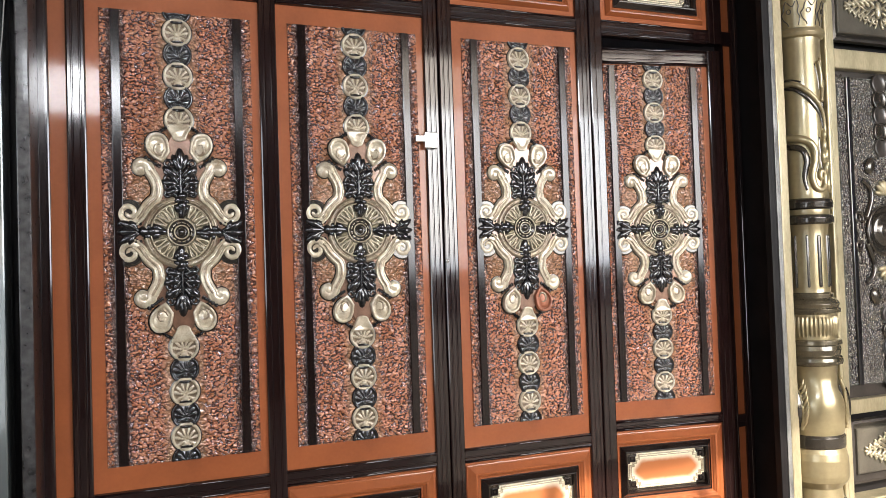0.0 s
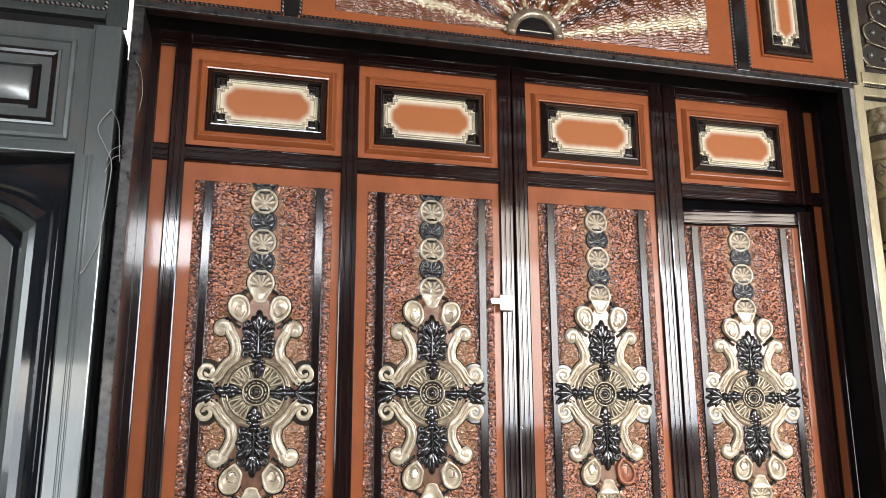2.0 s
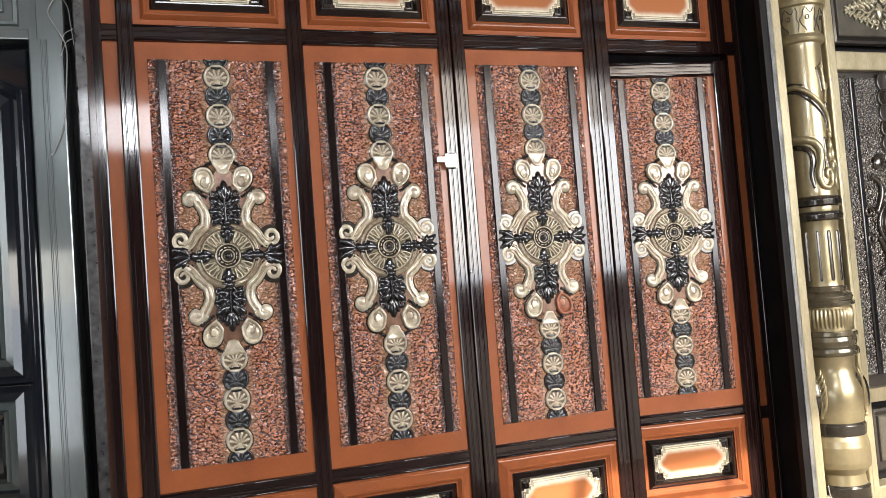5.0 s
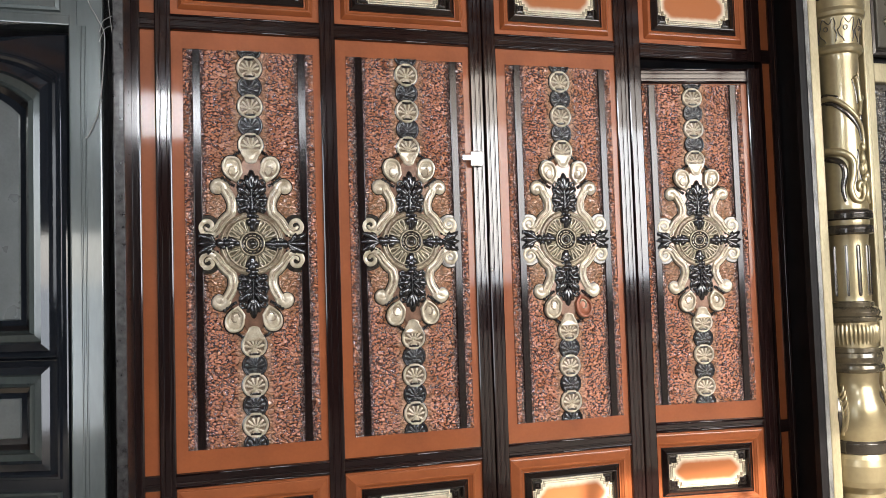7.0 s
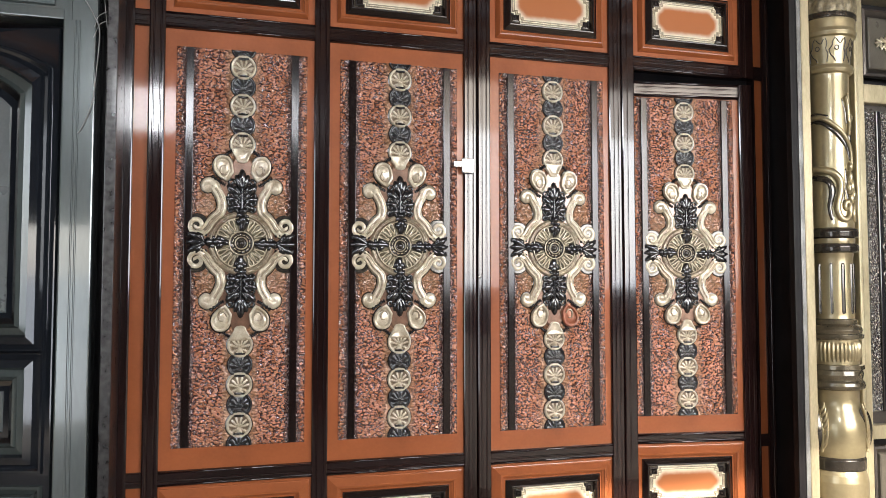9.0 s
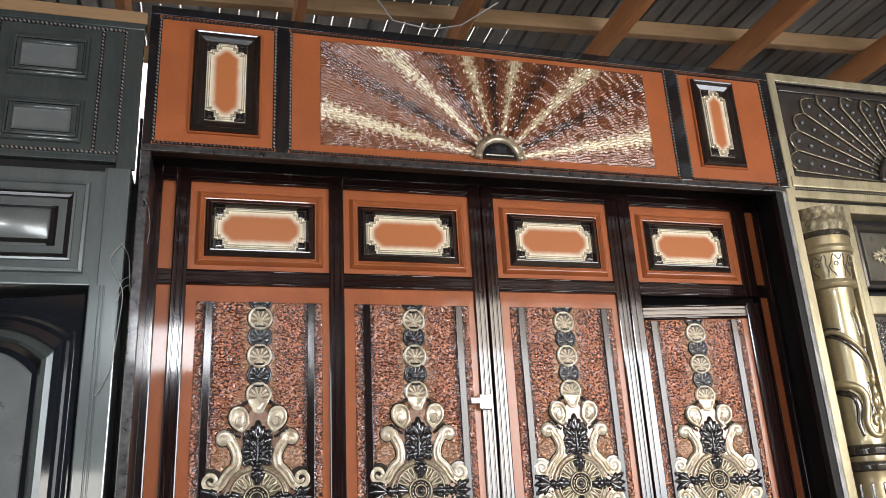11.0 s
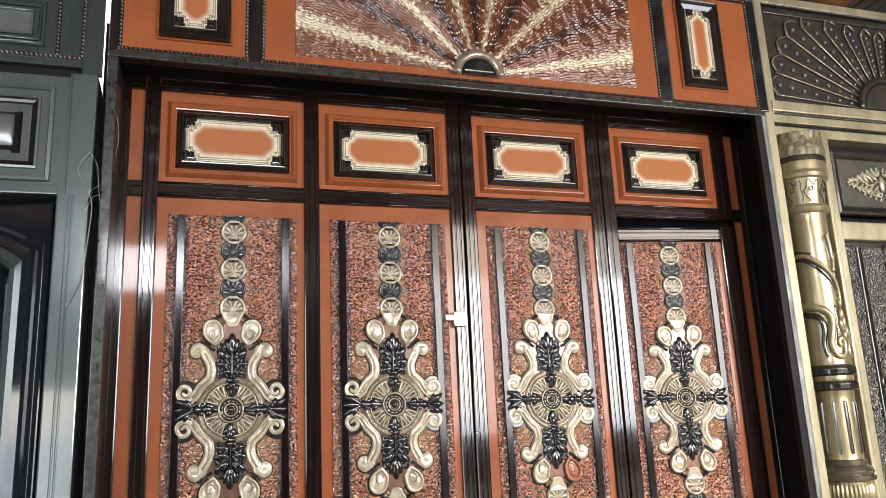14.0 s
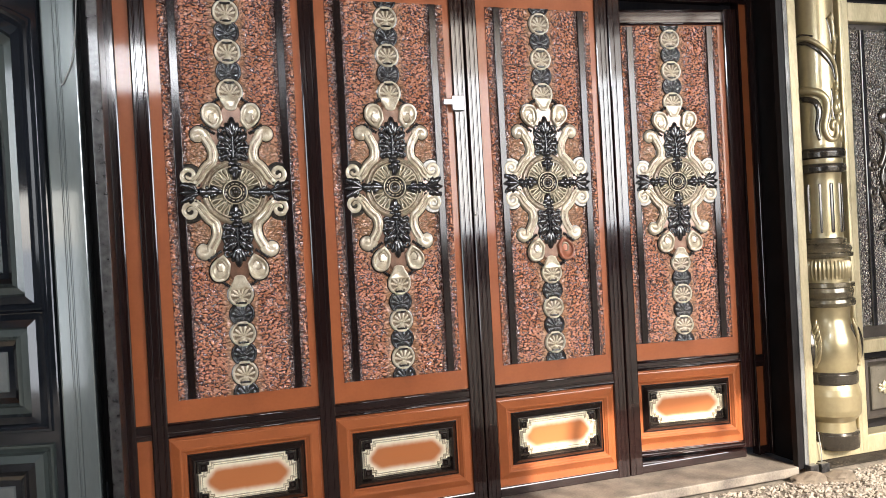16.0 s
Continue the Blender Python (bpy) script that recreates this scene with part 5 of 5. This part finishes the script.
    v = smooth_path([(-1.9, 2.075), (-1.3, 2.085), (-0.9, 2.075), (-0.45, 2.04), (-0.05, 2.0), (0.3, 1.955), (0.5, 1.90), (0.55, 1.85)], 5)
    sweep(bm, [on(a, z, 0.106) for a, z in v], [0.0155 - 0.007 * i / len(v) for i in range(len(v))], 8)
    v = smooth_path([(0.28, 2.0), (0.42, 2.06), (0.5, 2.09), (0.75, 2.085), (1.2, 2.09)], 5)
    sweep(bm, [on(a, z, 0.106) for a, z in v], 0.011, 8)
    v = smooth_path([(0.1, 2.18), (0.2, 2.165), (0.32, 2.12), (0.36, 2.06)], 5)
    sweep(bm, [on(a, z, 0.105) for a, z in v], [0.014 - 0.005 * i / len(v) for i in range(len(v))], 8)
    v = smooth_path([(0.28, 2.20), (0.4, 2.17), (0.36, 2.12)], 5)
    sweep(bm, [on(a, z, 0.105) for a, z in v], 0.006, 8)
    # dark undersides of vine and scrolls: glaze and shade together, as flat sweeps
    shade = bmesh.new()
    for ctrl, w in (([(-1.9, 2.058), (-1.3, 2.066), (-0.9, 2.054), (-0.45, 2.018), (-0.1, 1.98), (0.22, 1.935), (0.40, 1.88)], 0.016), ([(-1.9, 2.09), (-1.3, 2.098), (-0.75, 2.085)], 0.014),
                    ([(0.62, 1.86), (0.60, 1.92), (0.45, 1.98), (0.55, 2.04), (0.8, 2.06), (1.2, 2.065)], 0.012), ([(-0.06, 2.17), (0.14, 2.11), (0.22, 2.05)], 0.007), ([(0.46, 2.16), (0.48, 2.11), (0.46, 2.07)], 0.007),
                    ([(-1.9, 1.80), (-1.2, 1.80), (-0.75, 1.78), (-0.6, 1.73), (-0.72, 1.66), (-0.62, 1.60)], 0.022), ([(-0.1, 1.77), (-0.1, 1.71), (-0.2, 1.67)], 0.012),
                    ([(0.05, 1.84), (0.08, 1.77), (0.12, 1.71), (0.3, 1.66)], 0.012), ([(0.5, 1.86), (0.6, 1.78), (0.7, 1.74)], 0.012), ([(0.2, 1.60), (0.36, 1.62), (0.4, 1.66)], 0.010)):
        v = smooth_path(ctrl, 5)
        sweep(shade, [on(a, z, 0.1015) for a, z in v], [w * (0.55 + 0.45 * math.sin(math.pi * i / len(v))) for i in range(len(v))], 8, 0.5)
    part("glaze_shadow", shade, M_COLDARK, col, "dark glaze and painted shade along the relief", smooth=True)
    part("vine", bm, M_COLGOLD, col, "raised vine stem with leaf tips", smooth=True)
    bm = bmesh.new()
    v = smooth_path([(-1.9, 1.835), (-1.2, 1.838), (-0.6, 1.82), (-0.3, 1.78), (-0.32, 1.72), (-0.45, 1.66), (-0.3, 1.61), (0.0, 1.602), (0.2, 1.63), (0.2, 1.67), (0.0, 1.685),
                     (-0.08, 1.66), (0.02, 1.648)], 5)
    sweep(bm, [on(a, z, 0.109) for a, z in v], [0.021 - 0.010 * i / len(v) for i in range(len(v))], 8)
    v = smooth_path([(1.3, 1.76), (0.9, 1.70), (0.6, 1.66), (0.5, 1.62), (0.75, 1.60), (1.0, 1.62), (0.85, 1.645)], 5)
    sweep(bm, [on(a, z, 0.109) for a, z in v], [0.018 - 0.008 * i / len(v) for i in range(len(v))], 8)
    for a, z, s in ((0.28, 1.80, 0.035), (0.42, 1.76, 0.04), (0.18, 1.75, 0.034), (0.36, 1.70, 0.03), (0.6, 1.72, 0.03), (0.32, 1.85, 0.024)):
        c = on(a, z, 0.108)
        blob(bm, c, (0.015, 0.016, s), 0.3 * (a - 0.3), 8, 6)
    part("leaf_scroll", bm, M_COLGOLD, col, "raised acanthus scroll", smooth=True)
    # palm leaves that rise over the bulb
    swell = lambda z: 0.126 + 0.019 * math.sin(math.pi * min(1, max(0, (z - 0.47) / 0.30)))
    for a0 in (-1.25, 0.55, 2.3):
        bm = bmesh.new()
        spine = smooth_path([(a0 + 0.02, 0.535), (a0 + 0.10, 0.58), (a0 + 0.10, 0.64), (a0 + 0.0, 0.70), (a0 - 0.16, 0.735)], 5)
        sweep(bm, [on(a, z, swell(z) + 0.004) for a, z in spine], [0.010 - 0.006 * i / len(spine) for i in range(len(spine))], 8)
        for k in range(8):
            a, z = spine[2 + 2 * k]
            for side in (-1, 1):
                tip = [(a, z), (a + side * 0.11, z + 0.022), (a + side * 0.20 * (1 - 0.05 * k), z + 0.052)]
                sweep(bm, [on(p, q, swell(q) + 0.002) for p, q in smooth_path(tip, 3)], [0.0045, 0.008, 0.0095, 0.009, 0.007, 0.005, 0.003], 6)
        part("bulb_leaf", bm, M_COLGOLD, col, "raised palm leaf", smooth=True)
        # dark bed beneath the leaf, glaze with its shade painted in
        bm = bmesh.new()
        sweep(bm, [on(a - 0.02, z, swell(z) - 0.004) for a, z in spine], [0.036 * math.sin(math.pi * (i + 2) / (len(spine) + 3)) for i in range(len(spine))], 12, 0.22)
        part("glaze_shadow", bm, M_COLDARK, col, "dark glaze and painted shade under the leaf", smooth=True)
    bm = bmesh.new()
    ring = []
    for i in range(15):
        z = 2.575 + 0.125 * i / 14
        row = []
        for j in range(96):
            t = 2 * math.pi * j / 96
            p = Vector((math.cos(t) * 6, math.sin(t) * 6, z * 60))
            r = 0.138 + 0.006 * abs(math.sin(8 * t + (1.6 if i > 7 else 0))) + 0.008 * noise.noise(p) + 0.005 * math.sin(math.pi * i / 7)
            row.append(bm.verts.new((cx + SLIM * r * math.sin(t), cy - SLIM * r * math.cos(t), zz(z))))
        ring.append(row)
    for p, q in zip(ring, ring[1:]):
        for j in range(96):
            bm.faces.new((p[j], p[(j + 1) % 96], q[(j + 1) % 96], q[j]))
    part("capital", bm, M_CAP, col, "worn dark gold carved capital", smooth=True)
    return col


def gold_gate():
    g = thing("gold_gate", "olive gold gate with a turned column and dark hammered panels", "gate", (3.9, FRONT, 0))
    before = set(bpy.data.objects)
    F, R = FRONT, 5.1
    upright("jamb", M_GOLD, g, 2.9075, 2.958, 0.0, 2.86, F - 0.005, F + 0.04)
    upright("jamb", M_GOLD, g, 2.936, 2.985, 2.86, 3.54, F - 0.002, F + 0.14)
    upright("stile", M_GOLD, g, 3.228, 3.285, 0.07, 2.79, F, F + 0.14, (0.3,))
    upright("stile", M_GOLD, g, 3.95, 4.01, 0.07, 2.79, F, F + 0.14, (0.3,))
    upright("stile", M_GOLD, g, R - 0.06, R, 0.0, 3.54, F, F + 0.14)
    block("recess_back", M_GOLD, g, 2.9515, 3.24, F + 0.13, F + 0.14, 0.05, 2.80, 0)
    block("back_sheet", M_INNER, g, 3.25, R, F + 0.10, F + 0.14, 0.05, 3.50, 0)
    for z0, z1, x0 in ((0.055, 0.145, 2.95), (0.550, 0.618, 3.285), (2.205, 2.30, 3.285), (2.745, 2.795, 2.955), (2.815, 2.862, 2.955), (3.495, 3.545, 2.936)):
        upright("rail", M_GOLD, g, x0, R, z0, z1, F + 0.002, F + 0.13, (), "x")
    block("bottom_rail", M_COLDARK, g, 2.95, R, F + 0.02, F + 0.1, 0.0, 0.055, 0.003)
    block("shadow_rail", M_INNER, g, 2.955, R, F + 0.03, F + 0.1, 2.795, 2.815, 0)
    block("ledge", M_GOLD, g, 2.955, R, F - 0.01, F + 0.1, 2.872, 2.93, 0.006)
    rope("rope_moulding", g, [(2.97, F - 0.004, 2.862), (R, F - 0.004, 2.862)], 0.005, 0.014, M_ROPE)
    rope("rope_moulding", g, [(2.985, F - 0.002, 3.488), (R, F - 0.002, 3.488)], 0.006, 0.016, M_ROPE)
    # shell transom
    sheet = block("shell_panel", M_DBROWN, g, 2.985, R, F + 0.02, F + 0.03, 2.93, 3.495, 0, "dark brown shell panel with beaded ribs")
    upright("frame_bar", M_DBROWN, sheet, 3.0, R, 3.44, 3.462, F + 0.004, F + 0.02, (), "x")
    hx, hz = 3.735, 2.935
    bead = None
    for k, a in enumerate((3, 13, 23, 33, 42.5, 53, 65, 78, 90, 102, 115, 127, 137.5, 147, 157, 167, 177)):
        t = radians(180 - a)
        u = Vector((math.cos(t), 0, math.sin(t)))
        rmax = min(0.73, 0.46 / max(0.05, u.z))
        bm = bmesh.new()
        pts = [Vector((hx, F + 0.012, hz)) + u * r for r in np.linspace(0.2, rmax, 9)]
        sweep(bm, pts, 0.0055, 6)
        n2 = Vector((-u.z, 0, u.x))
        nxt = radians(9.4)
        end = [Vector((hx, F + 0.012, hz)) + Vector((math.cos(t - nxt * f), 0, math.sin(t - nxt * f))) * (rmax - 0.02 + 0.045 * math.sin(math.pi * f)) for f in np.linspace(0, 1, 7)]
        sweep(bm, end, 0.006, 6)
        part("rib", bm, M_ANTIQUE, sheet, "worn antique gold rib", smooth=True)
        um = Vector((math.cos(t - nxt / 2), 0, math.sin(t - nxt / 2)))
        for q, r in enumerate(np.linspace(0.24, rmax - 0.03, 7)):
            sc = 0.0065 + 0.006 * (float(r) / 0.73)
            if bead is None:
                bead = part("bead", blob(bmesh.new(), (0, 0, 0), (1, 0.95, 1), 0, 10, 6), M_GREYHI, sheet, smooth=True)
                ob = bead
            else:
                ob = bead.copy()
                scene.collection.objects.link(ob)
            ob.location, ob.scale = Vector((hx, F + 0.014, hz)) + um * float(r), (sc, sc, sc)
    bm = bmesh.new()
    sweep(bm, [(hx + 0.18 * math.cos(math.pi * i / 28), F + 0.005, hz + 0.18 * math.sin(math.pi * i / 28)) for i in range(29)], 0.02, 10)
    part("hub_ring", bm, M_DBROWN, sheet, smooth=True)
    bm = bmesh.new()
    loft(bm, [([(hx + s * math.cos(math.pi * i / 24), hz + s * math.sin(math.pi * i / 24)) for i in range(25)], y) for s, y in ((0.165, F + 0.02), (0.155, F - 0.004), (0.1, F - 0.01))])
    part("hub_face", bm, M_DBROWN, sheet)
    column(g)
    # side bay: floral plaque, hammered field, lower plaque
    st = [(0, 0.03), (0.004, 0.004), (0.016, 0.0), (0.04, 0.03), (0.044, 0.012), (0.05, 0.008)]
    for x0, x1 in ((3.305, 3.93), (4.03, 5.02)):
        for z0, z1 in ((2.325, 2.715), (0.19, 0.535)):
            base = bevel_panel(g, "plaque", (x0, x1, z0 + 0.02, z1 - 0.02), st, ((range(0, 4), M_DBROWN, False), (range(3, 6), M_OLIVE, True)), F + 0.02)
            mx, mz = (x0 + x1) / 2, (z0 + z1) / 2
            bm = bmesh.new()
            blob(bm, (mx, F + 0.024, mz), (0.02, 0.012, 0.045), 0, 12, 8)
            for s in (-1, 1):
                sweep(bm, [(mx + s * 0.2 * i / 12, F + 0.025, mz + 0.012 * math.sin(i)) for i in range(13)], [0.008 - 0.0004 * i for i in range(13)], 6)
                for k in range(6):
                    u = 0.026 + 0.033 * k
                    tall = 0.082 * (1 - (u / 0.225) ** 1.6)
                    for up in (-1, 1):
                        c = [(mx + s * (x - mx), y, mz + up * (z - mz)) for x, y, z in spiral(mx + u, mz + tall * 0.72, 0.021 - 0.0016 * k, 0.005, -1.2, 1.3, 16, F + 0.022)]
                        sweep(bm, c, 0.0062 - 0.0004 * k, 6)
                        blob(bm, (mx + s * (u + 0.018), F + 0.022, mz + up * tall * 0.32), (0.0085, 0.009, 0.024), s * up * 0.9, 8, 6)
                        blob(bm, (mx + s * (u - 0.004), F + 0.024, mz + up * tall * 1.05), (0.007, 0.007, 0.017), s * up * 0.5, 8, 6)
                blob(bm, (mx + s * 0.215, F + 0.024, mz), (0.02, 0.008, 0.009), 0, 10, 6)
            part("flower_relief", bm, M_RELIEF, base, "pale gold scrolled flower relief", smooth=True)
        block("panel_sheet", M_DBROWN, g, x0 - 0.02, x1 + 0.02, F + 0.045, F + 0.06, 0.61, 2.21, 0)
        f = part("hammered_field", loft(bmesh.new(), [(rect(x0, x1, 0.675, 2.175), F + 0.045), (rect(x0 + 0.004, x1 - 0.004, 0.679, 2.171), F + 0.03)]), M_HAMDARK, g,
                 "dark hammered pewter field")
        for a in (x0 + 0.07, x1 - 0.1):
            upright("dark_strip", M_BLACK, f, a, a + 0.03, 0.68, 2.17, F + 0.02, F + 0.032)
        cx, cz = (x0 + x1) / 2 - 0.02, 1.42
        for sz in (-1, 1):
            for i in range(5):
                bm = lathe(bmesh.new(), [(0.048, 0.0), (0.048, -0.007), (0.044, -0.011), (0.038, -0.008), (0.002, -0.010)], cx, F + 0.03, 20, "y", cz + sz * (0.41 + 0.08 * i))
                part("round_boss", bm, M_COLDARK if i % 2 else M_DBROWN, f, smooth=True)
            for sx in (-1, 1):
                bm = bmesh.new()
                arm = [(cx + sx * x, F + 0.026, cz + sz * z) for x, z in smooth_path([(0.13, 0.06), (0.1, 0.12), (0.085, 0.17), (0.1, 0.22), (0.14, 0.25)], 5)]
                sweep(bm, arm, 0.015, 8)
                vol = [(cx + sx * (x - cx), y, cz + sz * (z - cz)) for x, y, z in spiral(cx + 0.18, cz + 0.066, 0.032, 0.006, -2.4, -1.35, 20, F + 0.026)]
                sweep(bm, vol, 0.010, 8)
                blob(bm, (cx + sx * 0.085, F + 0.026, cz + sz * 0.32), (0.034, 0.016, 0.045), -sx * sz * 0.5, 12, 8)
                part("scroll_arm", bm, M_COLDARK, f, smooth=True)
            bm = bmesh.new()
            for a in (-100, -60, -28, 0, 28, 60, 100):
                t = radians(a)
                blob(bm, (cx + 0.03 * math.sin(t), F + 0.024, cz + sz * (0.19 + 0.03 * math.cos(t))), (0.013, 0.012, 0.032), sz * t * 0.8, 8, 6)
            part("leaf_spray", bm, M_GOLD, f, smooth=True)
        bm = lathe(bmesh.new(), [(0.13, 0.006), (0.128, -0.012), (0.115, -0.014), (0.105, -0.004), (0.055, -0.004), (0.05, -0.014), (0.03, -0.012), (0.002, -0.02)], cx, F + 0.03, 40, "y", cz)
        part("rosette", bm, M_COLDARK, f, smooth=True)
    for ob in set(bpy.data.objects) - before:
        if ob.parent == g:
            ob.matrix_parent_inverse = Matrix.Translation((-3.9, -F, 0))
    return g


# ---------------- loose things ----------------
def wires():
    bm = bmesh.new()
    F = FRONT - 0.012
    sweep(bm, [(x, F, z) for x, z in smooth_path([(-0.232, 2.43), (-0.270, 2.36), (-0.240, 2.29), (-0.216, 2.23), (-0.220, 2.12), (-0.230, 2.0), (-0.242, 1.93), (-0.27, 1.86), (-0.282, 1.845)], 6)],
          0.0022, 6)
    tagged(part("loose_wire", bm, M_WIRE, smooth=True), "thin grey wire hanging down the edge of the grey gate", "wire")
    for pts in ([(-0.232, 2.43), (-0.205, 2.38), (-0.198, 2.32), (-0.19, 2.24)], [(-0.232, 2.24), (-0.22, 2.28), (-0.19, 2.30)], [(-0.235, 2.20), (-0.215, 2.25), (-0.19, 2.265)],
                [(-0.165, 2.62), (-0.145, 2.58), (-0.135, 2.50), (-0.142, 2.43)]):
        bm = bmesh.new()
        sweep(bm, [(x, F, z) for x, z in smooth_path(pts, 6)], 0.0013, 5)
        tagged(part("wire_end", bm, M_WIRE, smooth=True), "thin frayed wire end caught between the gates", "wire", "frayed wire ends")
    bm = bmesh.new()
    sweep(bm, [(0.62, -0.5, 3.735), (0.78, -0.3, 3.69), (0.9, -0.16, 3.66), (1.1, -0.13, 3.655), (1.25, -0.16, 3.68), (1.4, -0.3, 3.735)], 0.004, 6)
    tagged(part("roof_cord", bm, M_WIRE, smooth=True), "slack pale cord strung below the roof timbers", "cord")
    bm = bmesh.new()
    sweep(bm, [(x, FRONT - 0.012, z) for x, z in smooth_path([(2.962, 0.20), (2.968, 0.15), (2.975, 0.09), (2.972, 0.04)], 6)], 0.003, 6)
    tagged(part("thin_chain", bm, M_WIRE, smooth=True), "thin pale chain hanging at the foot of the gold gate", "chain")


def stones():
    rng = random.Random(8)
    for x, y, s in ((2.84, -0.32, (0.10, 0.06, 0.035)), (2.99, -0.35, (0.09, 0.06, 0.03))):
        bm = bmesh.new()
        bmesh.ops.create_icosphere(bm, subdivisions=3, radius=1.0)
        for v in bm.verts:
            v.co *= 1 + 0.25 * noise.noise(v.co * 1.7 + Vector((x, 0, 0)))
            v.co = Vector((v.co.x * s[0], v.co.y * s[1], v.co.z * s[2]))
        tagged(part("stone", bm, M_STONE, at=(x, y, 0.0)), "flat pale stone wedged under the gate feet", "stone", "wedging stones")
    for x in (2.90, 2.965):
        b = block("wooden_wedge", M_JAMB, None, x - 0.02, x + 0.03, -0.29, -0.255, 0.0, 0.055, 0.004)
        tagged(b, "small dark block under the gate frame", "wedge", "blocks under the frame")


tagged(block("timber_batten", M_PALEWOOD, None, -2.1, -0.205, FRONT + 0.0, FRONT + 0.07, 3.434, 3.492, 0.005), "rough pale timber batten lying on the grey gate", "batten")
ground_sheet()
walls()
roof()
MAIN, FIRST, LOW = main_gate()
wicket_door(FIRST, LOW)
# one petal of the third panel was never gilded
third = [o for o in MAIN.children if o.name.startswith("tall_panel") and abs(o.matrix_basis.translation.x - COLS[2][0]) < 0.01][0]
bare = [o for o in third.children if o.name.split(".")[0] == "petal" and o.data.vertices[0].co.x > 0.309 and o.data.vertices[0].co.z < 0.912][0]
bare.material_slots[0].link = "OBJECT"
bare.material_slots[0].material = M_COPPER
tagged(bare, "ungilded copper-coloured petal")
grey_gate()
gold_gate()
wires()
stones()
gravel()
